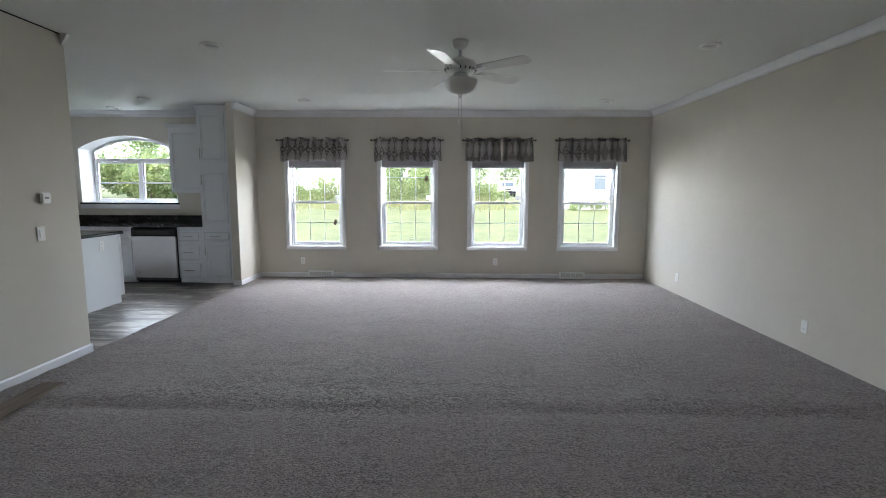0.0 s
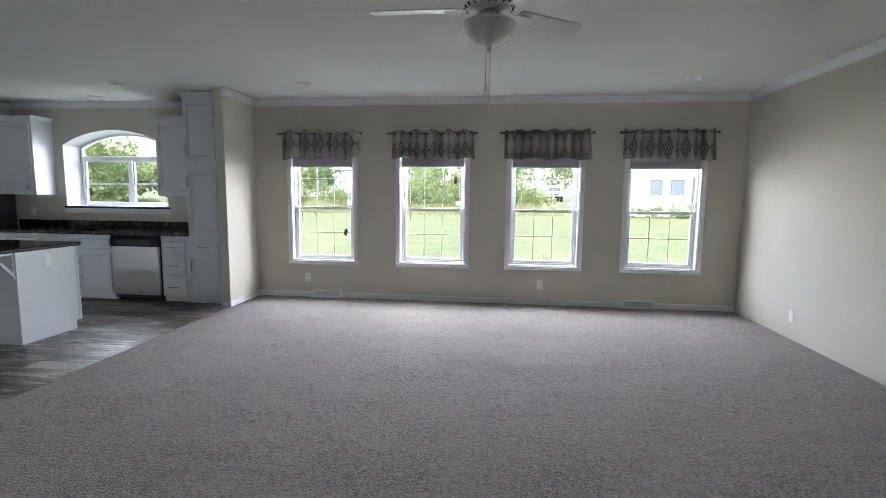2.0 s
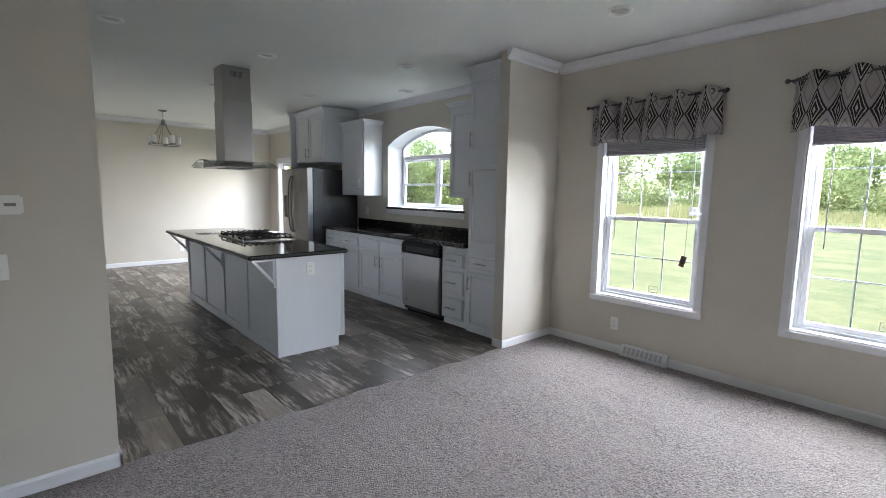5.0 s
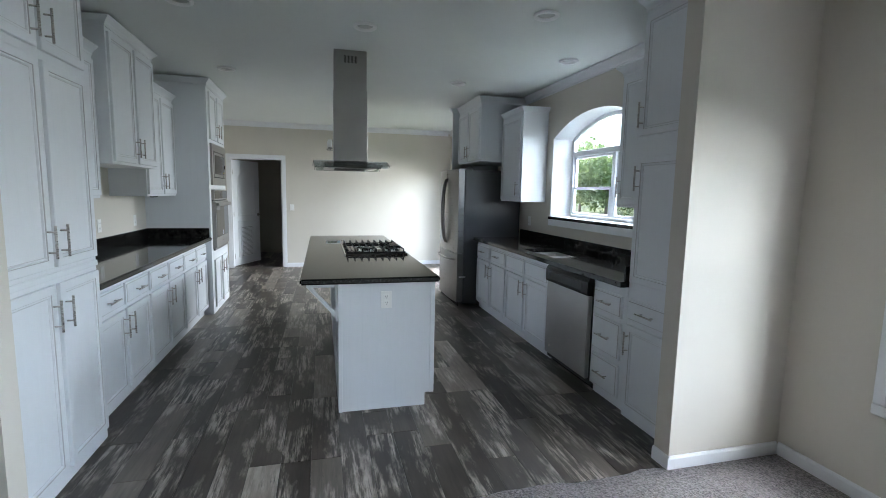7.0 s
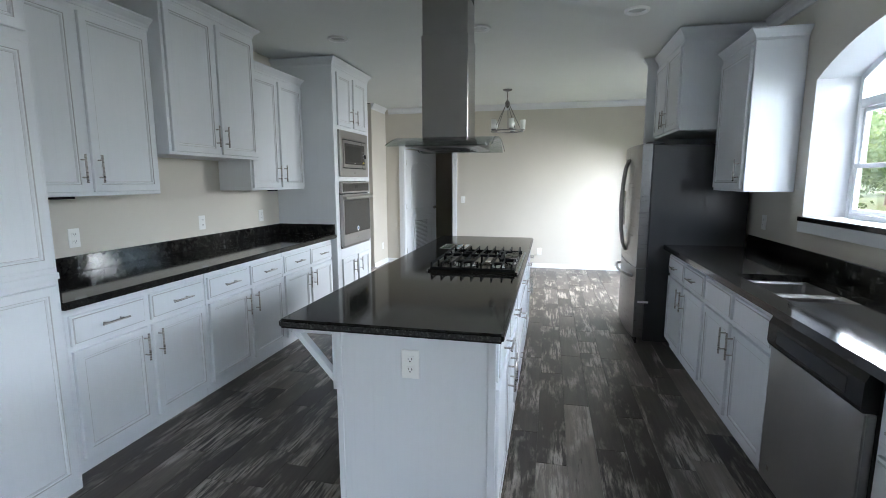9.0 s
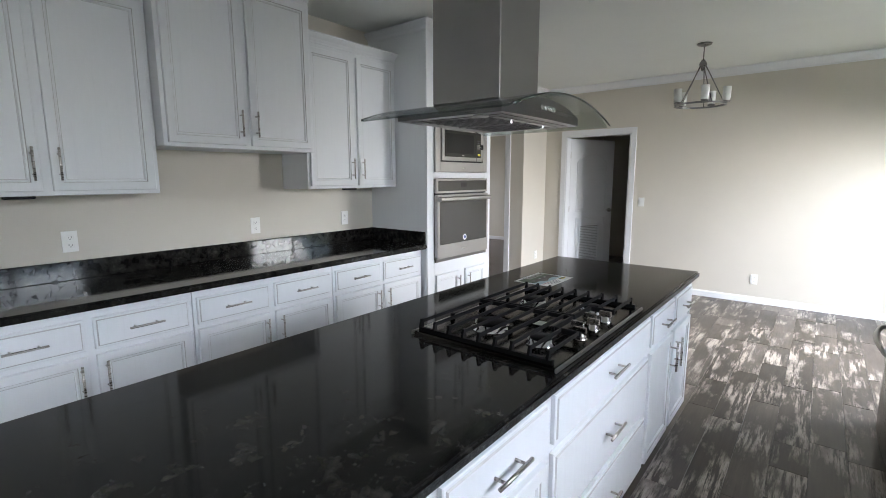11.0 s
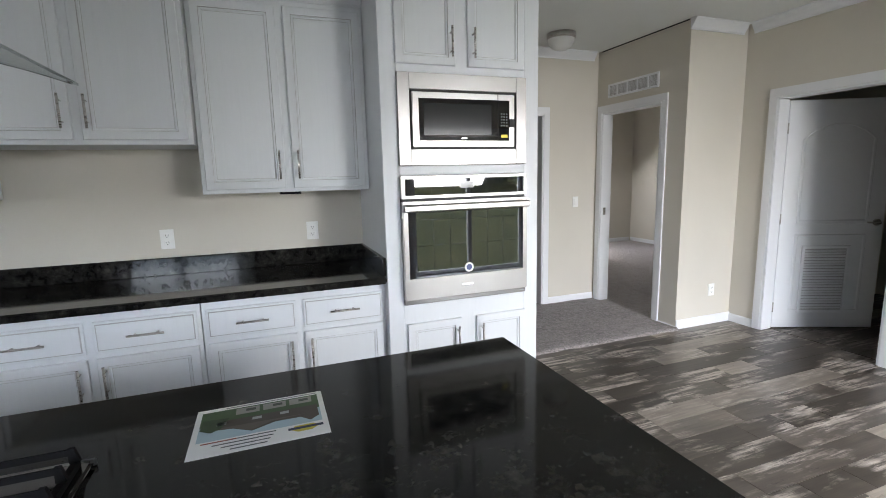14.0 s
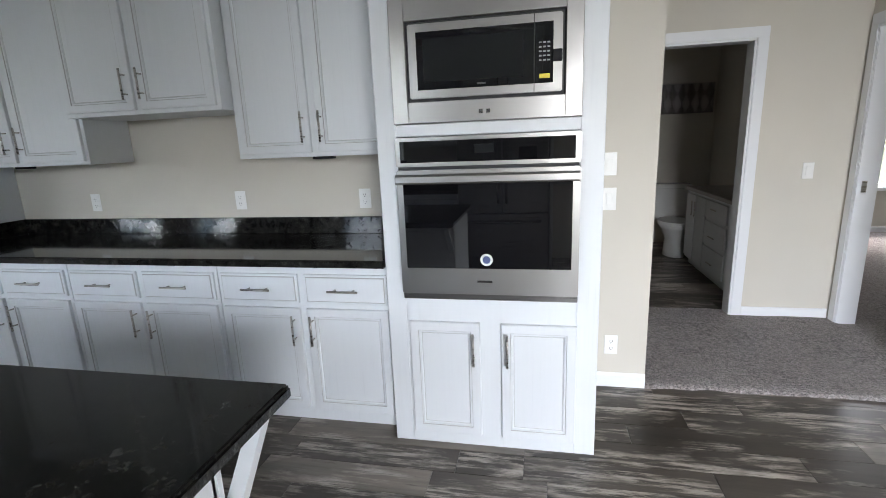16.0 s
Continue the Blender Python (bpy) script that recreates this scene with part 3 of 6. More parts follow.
# ---- windows ----
def sash(parent, x0, x1, z0, z1, y, cols, rows, bar=M_VINYL, f=0.038):
    fr = part("sash", bevelled(B(x0, y, z0, x0 + f, y + 0.03, z1, x1 - f, y, z0, x1, y + 0.03, z1, x0 + f, y, z0, x1 - f, y + 0.03, z0 + f,
                                 x0 + f, y, z1 - f, x1 - f, y + 0.03, z1), 0.003, 1), M_VINYL, parent)
    g = part("pane", B(x0 + f - 0.004, y + 0.013, z0 + f - 0.004, x1 - f + 0.004, y + 0.017, z1 - f + 0.004), M_GLASS, fr)
    g.visible_shadow = False
    for k in range(1, cols):
        x = x0 + f + (x1 - x0 - 2 * f) * k / cols
        part("muntin", B(x - 0.005, y + 0.018, z0 + f, x + 0.005, y + 0.023, z1 - f), bar, fr)
    for k in range(1, rows):
        z = z0 + f + (z1 - z0 - 2 * f) * k / rows
        part("muntin", B(x0 + f, y + 0.0185, z - 0.005, x1 - f, y + 0.0235, z + 0.005), bar, fr)
    return fr


M_MUNTIN = painted("grey_muntin", (0.44, 0.47, 0.47), 0.4, 0.02)


def double_hung(name, x, z0=0.515, z1=2.12, label="white vinyl double-hung window with grilles"):
    h = 0.445
    o = thing(name, (x, 7.65, z0), label, "window", "living room windows", "structure")
    c, d = 0.052, 0.016
    part("left_casing", bevelled(B(x - h - c, 7.65 - d, z0, x - h, 7.649, z1), 0.004, 1), M_TRIM, o)
    part("right_casing", bevelled(B(x + h, 7.65 - d, z0, x + h + c, 7.649, z1), 0.004, 1), M_TRIM, o)
    part("head_casing", bevelled(B(x - h - c, 7.65 - d, z1, x + h + c, 7.649, z1 + c), 0.004, 1), M_TRIM, o)
    part("sill", bevelled(B(x - h - c, 7.65 - d - 0.004, z0 - c, x + h + c, 7.649, z0), 0.004, 1), M_TRIM, o)
    part("jamb", B(x - h + 0.001, 7.64, z0 + 0.001, x - h + 0.012, 7.80, z1 - 0.001, x + h - 0.012, 7.64, z0 + 0.001, x + h - 0.001, 7.80, z1 - 0.001,
                   x - h + 0.012, 7.64, z0 + 0.001, x + h - 0.012, 7.80, z0 + 0.012, x - h + 0.012, 7.64, z1 - 0.012, x + h - 0.012, 7.80, z1 - 0.001), M_TRIM, o)
    i = h - 0.013
    part("frame", bevelled(B(x - i, 7.72, z0 + 0.013, x - i + 0.022, 7.80, z1 - 0.013, x + i - 0.022, 7.72, z0 + 0.013, x + i, 7.80, z1 - 0.013,
                             x - i + 0.022, 7.72, z0 + 0.013, x + i - 0.022, 7.80, z0 + 0.03, x - i + 0.022, 7.72, z1 - 0.03, x + i - 0.022, 7.80, z1 - 0.013), 0.002, 1), M_VINYL, o)
    i -= 0.024
    zm = 1.235
    sash(o, x - i, x + i, z0 + 0.032, zm + 0.025, 7.725, 3, 2, M_MUNTIN)
    sash(o, x - i, x + i, zm - 0.015, z1 - 0.032, 7.76, 3, 2, M_MUNTIN)
    part("sash_lock", bevelled(B(x - 0.03, 7.708, zm + 0.012, x + 0.03, 7.724, zm + 0.028), 0.003, 1), M_VINYL, o)
    return o


for k, x in enumerate(WIN_X):
    double_hung("window_%d" % (k + 1), x)


def kitchen_window():
    o = thing("window_5", (KXM, 7.65, KZ0), "arched white kitchen window in a deep recess over a black stone sill", "window", "", "structure")
    fx0, fx1, fm, y0, y1, zt = -5.72, -4.25, -4.93, 7.835, 7.88, 1.90
    # white splayed lining of the arched recess
    bm = bmesh.new()
    cut = [(KX0 + 0.001, KZ0 + 0.03)] + [(x * 0.9995 + KXM * 0.0005, z - 0.001) for x, z in arc] + [(KX1 - 0.001, KZ0 + 0.03)]
    hf = (fx1 - fx0) / 2
    fc = (fx0 + fx1) / 2
    small = arch_points(hf, 0.20, 2.09, fc)
    far = [(fx0, KZ0 + 0.03)] + small + [(fx1, KZ0 + 0.03)]
    thick = 0.03
    for (p, q), (r, s) in zip(zip(cut, far), zip(cut[1:], far[1:])):
        def out(w, cx):
            return (w[0] + (thick if w[0] > cx else -thick), w[1] + thick)
        q2, s2 = out(q, fc), out(s, fc)
        rings(bm, [[(p[0], 7.646, p[1]), (r[0], 7.646, r[1]), (r[0], 7.6465, r[1] + 0.0005), (p[0], 7.6465, p[1] + 0.0005)],
                   [(q[0], y1, q[1]), (s[0], y1, s[1]), (s2[0], y1, s2[1]), (q2[0], y1, q2[1])]])
    part("reveal", bm, M_TRIM, o)
    part("sill", bevelled(B(KX0 - 0.03, 7.63, KZ0 - 0.004, KX1 + 0.03, 7.649, KZ0 + 0.026), 0.003, 1), M_GRANITE, o, "black granite window sill")
    part("sill_board", prism(bmesh.new(), [(KX0 + 0.001, 7.65), (KX1 - 0.001, 7.65), (fx1 + 0.02, y1), (fx0 - 0.02, y1)], "z", KZ0 + 0.001, KZ0 + 0.027), M_TRIM, o)
    part("apron", bevelled(B(KX0 - 0.025, 7.632, KZ0 - 0.075, KX1 + 0.025, 7.649, KZ0 - 0.004), 0.004, 1), M_TRIM, o)
    # vinyl frame: lower pair of sashes and an arched light above
    zb = KZ0 + 0.028
    for a, b in ((fx0, fx0 + 0.032), (fx1 - 0.032, fx1)):
        part("frame_post", bevelled(B(a, y0, zb, b, y1, 2.09), 0.003, 1), M_VINYL, o)
    part("frame_sill", bevelled(B(fx0 + 0.0325, y0, zb, fx1 - 0.0325, y1, zb + 0.03), 0.003, 1), M_VINYL, o)
    part("transom", bevelled(B(fx0 + 0.0325, y0, zt, fx1 - 0.0325, y1, zt + 0.055), 0.003, 1), M_VINYL, o)
    part("mullion", bevelled(B(fm - 0.026, y0, zb + 0.0305, fm + 0.026, y1, zt - 0.0005), 0.003, 1), M_VINYL, o)
    bm = bmesh.new()
    a, b = arch_points(hf - 0.001, 0.198, 2.09, fc), arch_points(hf - 0.033, 0.185, 2.065, fc)
    for (p, q), (r, s) in zip(zip(a, b), zip(a[1:], b[1:])):
        rings(bm, [[(p[0], y, p[1]), (r[0], y, r[1]), (s[0], y, s[1]), (q[0], y, q[1])] for y in (y0, y1)])
    part("arched_frame", bm, M_VINYL, o)
    g = part("pane", prism(bmesh.new(), [(fx0 + 0.03, zt + 0.05), (fx1 - 0.03, zt + 0.05)] + [(x, z + 0.004) for x, z in reversed(b)], "y", y0 + 0.02, y0 + 0.024), M_GLASS, o)
    g.visible_shadow = False
    for xa, xb in ((fx0 + 0.034, fm - 0.027), (fm + 0.027, fx1 - 0.034)):
        sash(o, xa, xb, zb + 0.032, 1.565, y0 + 0.002, 1, 1, M_VINYL, 0.028)
        sash(o, xa, xb, 1.54, zt - 0.002, y0 + 0.018, 1, 1, M_VINYL, 0.024)
    return o


kitchen_window()


def patio_door():
    o = thing("door_patio", (PX0, 7.65, 0), "white sliding glass patio door with grilles", "door", "", "structure")
    c = 0.06
    part("left_casing", bevelled(B(PX0 - c, 7.634, 0, PX0, 7.649, 2.03), 0.004, 1), M_TRIM, o)
    part("right_casing", bevelled(B(PX1, 7.634, 0, PX1 + c, 7.649, 2.03), 0.004, 1), M_TRIM, o)
    part("head_casing", bevelled(B(PX0 - c, 7.634, 2.03, PX1 + c, 7.649, 2.03 + c), 0.004, 1), M_TRIM, o)
    part("frame", bevelled(B(PX0 + 0.002, 7.64, 0, PX0 + 0.04, 7.82, 2.028, PX1 - 0.04, 7.64, 0, PX1 - 0.002, 7.82, 2.028, PX0 + 0.04, 7.64, 1.99, PX1 - 0.04, 7.82, 2.028,
                             PX0 + 0.04, 7.64, -0.005, PX1 - 0.04, 7.82, 0.03), 0.003, 1), M_VINYL, o)
    m = (PX0 + PX1) / 2
    sash(o, PX0 + 0.042, m + 0.03, 0.032, 1.988, 7.74, 3, 5, M_MUNTIN, 0.06)
    sash(o, m - 0.03, PX1 - 0.042, 0.032, 1.988, 7.775, 3, 5, M_MUNTIN, 0.06)
    return o


patio_door()


# narrow window added at an assumed spot to let light into the bedroom
def bedroom_window():
    o = thing("window_6", (-11.86, -1.45, 0.62), "white bedroom window seen through the doorway", "window", "", "structure")
    part("casing", bevelled(B(-12.13, -1.449, 0.57, -12.08, -1.435, 2.15, -11.64, -1.449, 0.57, -11.59, -1.435, 2.15, -12.08, -1.449, 0.57, -11.64, -1.43, 0.62, -12.08, -1.449, 2.1, -11.64, -1.435, 2.15), 0.003, 1), M_TRIM, o)
    part("frame", B(-12.079, -1.56, 0.621, -12.04, -1.5, 2.099, -11.68, -1.56, 0.621, -11.641, -1.5, 2.099, -12.04, -1.56, 0.621, -11.68, -1.5, 0.66, -12.04, -1.56, 2.06, -11.68, -1.5, 2.099, -12.04, -1.56, 1.33, -11.68, -1.5, 1.38), M_VINYL, o)
    g = part("pane", B(-12.04, -1.535, 0.66, -11.68, -1.531, 2.06), M_GLASS, o)
    g.visible_shadow = False


bedroom_window()


# ---- kitchen cabinets ----
def cabinet_crown(parent, x0, x1, y0, y1, z, s, left=True, right=True, h=0.07, out=0.045):
    """A small crown round the front and ends of a wall cabinet; y1 is the front."""
    def loop(o, zz):
        a, b = x0 - (o if left else 0), x1 + (o if right else 0)
        return [(a, y0, zz), (b, y0, zz), (b, y1 + s * o, zz), (a, y1 + s * o, zz)]
    part("crown", rings(bmesh.new(), [loop(0.004, z), loop(0.004, z + h * 0.2), loop(out * 0.35, z + h * 0.45), loop(out * 0.9, z + h * 0.8), loop(out, z + h * 0.85), loop(out, z + h)]), M_CAB, parent)


CABLABEL = "whitewashed oak %s with brushed nickel bar handles"


def base_unit(x0, x1, y_back, y_front, s, toe=True, top=0.874):
    """Two drawers over two doors; the handles of the doors meet in the middle."""
    o = thing("base_cabinet", ((x0 + x1) / 2, y_back, 0), CABLABEL % "base cabinet", "cabinet", "kitchen base cabinets")
    yf = y_front - s * 0.02
    part("body", bevelled(B(x0, y_back, 0.075, x1, yf, top), 0.002, 1), M_CAB, o)
    part("toe_kick", B(x0, y_back, -0.005, x1, yf - s * 0.035, 0.074), M_CAB, o)
    w = (x1 - x0) / 2
    for k in (0, 1):
        a, b = x0 + k * w + 0.018, x0 + (k + 1) * w - 0.018
        drawer(o, a, b, 0.675, 0.825, yf, s)
        door(o, a, b, 0.095, 0.648, yf, s, (b - 0.032) if k == 0 else (a + 0.032), 0.54)
    return o


def wall_unit(x0, x1, z0, z1, y_back, y_front, s, doors=2, crown_h=0.07, hz=None, left=True, right=True, label="wall cabinet", handle_right=False):
    o = thing("wall_cabinet", ((x0 + x1) / 2, y_back, z0), CABLABEL % label, "cabinet", "kitchen wall cabinets")
    yf = y_front - s * 0.02
    part("body", bevelled(B(x0, y_back, z0, x1, yf, z1), 0.002, 1), M_CAB, o)
    hz = hz or z0 + 0.15
    if doors == 2:
        m = (x0 + x1) / 2
        door(o, x0 + 0.022, m - 0.02, z0 + 0.022, z1 - 0.03, yf, s, m - 0.05, hz)
        door(o, m + 0.02, x1 - 0.022, z0 + 0.022, z1 - 0.03, yf, s, m + 0.05, hz)
    else:
        door(o, x0 + 0.03, x1 - 0.03, z0 + 0.022, z1 - 0.03, yf, s, (x1 - 0.062) if handle_right else (x0 + 0.062), hz)
    if crown_h:
        cabinet_crown(o, x0, x1, y_back, yf, z1, s, left, right, crown_h)
    return o


WB, WR = 3.192, 7.648        # wall faces behind the two runs
# run against the inner wall: tall pantry, three base units, three wall units, oven tower
pantry = thing("tall_cabinet", (-3.45, WB, 0), CABLABEL % "tall pantry cabinet", "cabinet")
part("body", bevelled(B(-3.90, WB, 0.0, -3.012, 3.85, 2.56), 0.002, 1), M_CAB, pantry)
for a, b, hx in ((-3.88, -3.475, -3.51), (-3.435, -3.03, -3.40)):
    door(pantry, a, b, 0.07, 1.005, 3.85, 1, hx, 0.86)
    door(pantry, a, b, 1.085, 2.04, 3.85, 1, hx, 1.21)
    door(pantry, a, b, 2.085, 2.53, 3.85, 1, hx, 2.20)
part("mid_rail", bevelled(B(-3.904, 3.85, 1.03, -3.012, 3.857, 1.06), 0.002, 1), M_CAB, pantry)
cabinet_crown(pantry, -3.90, -3.012, WB, 3.85, 2.56, 1, True, False, 0.1, 0.05)

for a, b in ((-4.885, -3.955), (-5.825, -4.89), (-6.76, -5.83)):
    bu = base_unit(a, b, WB, 3.80, 1)
    if b > -4:
        part("filler", B(b + 0.0005, WB, 0.0, -3.906, 3.779, 0.874), M_CAB, bu)
wall_unit(-4.885, -3.905, 1.385, 2.40, WB, 3.525, 1, right=False)
wall_unit(-5.855, -4.89, 1.64, 2.615, WB, 3.615, 1, label="raised wall cabinet")
wall_unit(-6.758, -5.86, 1.385, 2.40, WB, 3.525, 1, left=False)

TX0, TX1, TY = -7.705, -6.763, 3.84
tower = thing("oven_cabinet", (-7.22, WB, 0), "tall whitewashed oak cabinet holding oven and microwave", "cabinet")
part("side_panel", B(TX0, WB, 0.0, TX0 + 0.03, TY, 2.6), M_CAB, tower)
part("side_panel", B(TX1 - 0.03, WB, 0.0, TX1, TY, 2.6), M_CAB, tower)
part("lower_body", B(TX0 + 0.0305, WB, 0.0, TX1 - 0.0305, TY, 0.72), M_CAB, tower)
part("upper_body", B(TX0 + 0.0305, WB, 2.01, TX1 - 0.0305, TY, 2.6), M_CAB, tower)
part("back_panel", B(TX0 + 0.0305, WB, 0.7205, TX1 - 0.0305, WB + 0.03, 2.0095), M_CAB, tower)
part("face_frame", bevelled(B(TX0, TY, 0.0, TX0 + 0.093, TY + 0.012, 2.6, TX1 - 0.088, TY, 0.0, TX1, TY + 0.012, 2.6, TX0 + 0.093, TY, 1.46, TX1 - 0.088, TY + 0.012, 1.51,
                              TX0 + 0.093, TY, 1.99, TX1 - 0.088, TY + 0.012, 2.6, TX0 + 0.093, TY, 0.0, TX1 - 0.088, TY + 0.012, 0.74), 0.002, 1), M_CAB, tower)
for z0, z1, hz, a, b, c, d in ((0.065, 0.632, 0.515, -7.615, -7.288, -7.192, -6.866), (2.035, 2.56, 2.152, -7.60, -7.256, -7.182, -6.848)):
    door(tower, a, b, z0, z1, TY + 0.012, 1, b - 0.028, hz)
    door(tower, c, d, z0, z1, TY + 0.012, 1, c + 0.028, hz)
cabinet_crown(tower, TX0, TX1, WB, TY + 0.012, 2.6, 1, True, True, 0.085, 0.045)


def wall_oven():
    x0, x1, y = -7.613, -6.85, TY + 0.013
    o = thing("wall_oven", (-7.232, y, 0.745), "built-in stainless wall oven with black glass door", "oven")
    part("case", B(x0 + 0.02, WB + 0.1, 0.76, x1 - 0.02, y, 1.45), M_DARK, o)
    cp = part("control_panel", bevelled(B(x0, y, 1.335, x1, y + 0.03, 1.456), 0.004), M_STEEL, o)
    part("display_glass", B(x0 + 0.022, y + 0.0301, 1.352, x1 - 0.022, y + 0.032, 1.44), M_BLACKGL, cp)
    part("display", B(-7.27, y + 0.0321, 1.385, -7.19, y + 0.0325, 1.42), M_SCREEN, cp)
    part("gap", B(x0 + 0.005, y, 1.322, x1 - 0.005, y + 0.012, 1.334), M_DARK, o)
    d = part("oven_door", bevelled(B(x0, y, 0.775, x1, y + 0.04, 1.32), 0.005), M_STEEL, o)
    part("door_glass", bevelled(B(x0 + 0.03, y + 0.0402, 0.895, x1 - 0.03, y + 0.0425, 1.262), 0.001, 1), M_BLACKGL, d, "black reflective oven glass")
    bm = bmesh.new()
    prof = [(y + 0.04, 1.30), (y + 0.068, 1.305), (y + 0.078, 1.296), (y + 0.078, 1.272), (y + 0.07, 1.264), (y + 0.04, 1.268)]
    prism(bm, prof, "x", x0 + 0.006, x1 - 0.006)
    part("handle", bm, M_STEEL, d, "full-width steel handle")
    part("sticker", tube(bmesh.new(), (-7.232, y + 0.0426, 0.935), (-7.232, y + 0.0432, 0.935), 0.027, n=28), M_PLASTIC, d, "round white and blue sticker")
    part("sticker_mark", tube(bmesh.new(), (-7.232, y + 0.0433, 0.935), (-7.232, y + 0.0437, 0.935), 0.017, n=20), mat("blue_ink", (0.06, 0.08, 0.2), 0.4), d)
    part("badge", B(-7.255, y + 0.0402, 0.832, -7.19, y + 0.041, 0.842), M_CHROME, d)
    part("lower_trim", bevelled(B(x0, y, 0.745, x1, y + 0.022, 0.772), 0.003, 1), M_DARKSTEEL, o)
    return o


def microwave():
    x0, x1, y = -7.613, -6.85, TY + 0.013
    z0, z1 = 1.512, 1.992
    o = thing("microwave", (-7.232, y, z0), "built-in microwave in a wide stainless trim kit", "microwave")
    ix0, ix1, iz0, iz1 = x0 + 0.065, x1 - 0.065, z0 + 0.085, z1 - 0.085
    part("trim_kit", bevelled(B(x0, y, z0, x0 + 0.065, y + 0.022, z1, x1 - 0.065, y, z0, x1, y + 0.022, z1, ix0, y, z0, ix1, y + 0.022, iz0, ix0, y, iz1, ix1, y + 0.022, z1), 0.002, 1), M_STEEL, o)
    part("gap", B(ix0, y - 0.01, iz0, ix1, y + 0.004, iz1), M_DARK, o)
    e = 0.013
    d = part("front_panel", bevelled(B(ix0 + e, y, iz0 + e, ix1 - e, y + 0.026, iz1 - e), 0.004), M_STEEL, o)
    part("front_glass", B(ix0 + 0.048, y + 0.0262, iz0 + 0.045, ix1 - 0.048, y + 0.028, iz1 - 0.045), M_BLACKGL, d, "black glass microwave door")
    part("door_window", B(ix0 + 0.16, y + 0.0281, iz0 + 0.075, ix1 - 0.075, y + 0.0285, iz1 - 0.07), M_SCREEN, d)
    # the control side is at the low-x end
    part("door_split", B(ix0 + 0.118, y + 0.0262, iz0 + e, ix0 + 0.121, y + 0.0287, iz1 - e), M_DARK, d)
    part("open_latch", bevelled(B(ix0 + 0.014, y + 0.02, iz0 + 0.12, ix0 + 0.05, y + 0.034, iz0 + 0.165), 0.003, 1), M_BLACKPL, d)
    part("yellow_label", B(ix0 + 0.06, y + 0.0283, iz0 + 0.062, ix0 + 0.1, y + 0.0287, iz0 + 0.079), mat("yellow_label", (0.75, 0.6, 0.05), 0.5), d)
    key = mat("key_print", (0.25, 0.26, 0.27), 0.5)
    for r in range(5):
        for c in range(3):
            part("key", B(ix0 + 0.06 + c * 0.016, y + 0.0282, iz0 + 0.125 + r * 0.016, ix0 + 0.07 + c * 0.016, y + 0.0285, iz0 + 0.131 + r * 0.016), key, d)
    part("badge", B(-7.24, y + 0.0283, iz0 + 0.055, -7.205, y + 0.0286, iz0 + 0.062), M_CHROME, d)
    part("label_tag", B(-7.255, y + 0.0221, z0 + 0.03, -7.24, y + 0.0224, z0 + 0.045, -7.225, y + 0.0221, z0 + 0.03, -7.21, y + 0.0224, z0 + 0.045), M_CHROME, o)
    return o


wall_oven()
microwave()


def counter(name, x0, x1, y0, y1, label, z0=0.876, z1=0.914, cut=None):
    """A stone worktop with a rounded edge; cut: a hole (x0, x1, y0, y1)."""
    o = thing(name, ((x0 + x1) / 2, (y0 + y1) / 2, z0), label, "countertop")
    if cut:
        a, b, c, d = cut
        bm = B(x0, y0, z0, x1, c, z1, x0, d, z0, x1, y1, z1, x0, c, z0, a, d, z1, b, c, z0, x1, d, z1)
        part("worktop", bm, M_GRANITE, o)
    else:
        part("worktop", bevelled(B(x0, y0, z0, x1, y1, z1), 0.009, 3), M_GRANITE, o)
    return o


c1 = counter("countertop", -6.76, -3.905, WB, 3.86, "polished black granite worktop with backsplash")
part("backsplash", bevelled(B(-6.76, WB, 0.9145, -3.905, WB + 0.019, 1.018), 0.003, 1), M_GRANITE, c1)
part("side_splash", bevelled(B(-6.762, WB + 0.0195, 0.9145, -6.744, 3.835, 1.018), 0.003, 1), M_GRANITE, c1)
part("side_splash", bevelled(B(-3.922, WB + 0.0195, 0.9145, -3.905, 3.835, 1.018), 0.003, 1), M_GRANITE, c1)

# run under the kitchen window
SX0, SX1, SY0, SY1 = -5.34, -4.66, 7.10, 7.48
c2 = counter("countertop", -6.62, -3.514, 6.985, WR, "black granite worktop with a sink cut into it", cut=(SX0, SX1, SY0, SY1))
part("backsplash", bevelled(B(-6.62, WR - 0.019, 0.9145, -3.514, WR, 1.018), 0.003, 1), M_GRANITE, c2)
part("side_splash", bevelled(B(-3.532, 7.02, 0.9145, -3.514, WR - 0.0195, 1.018), 0.003, 1), M_GRANITE, c2)


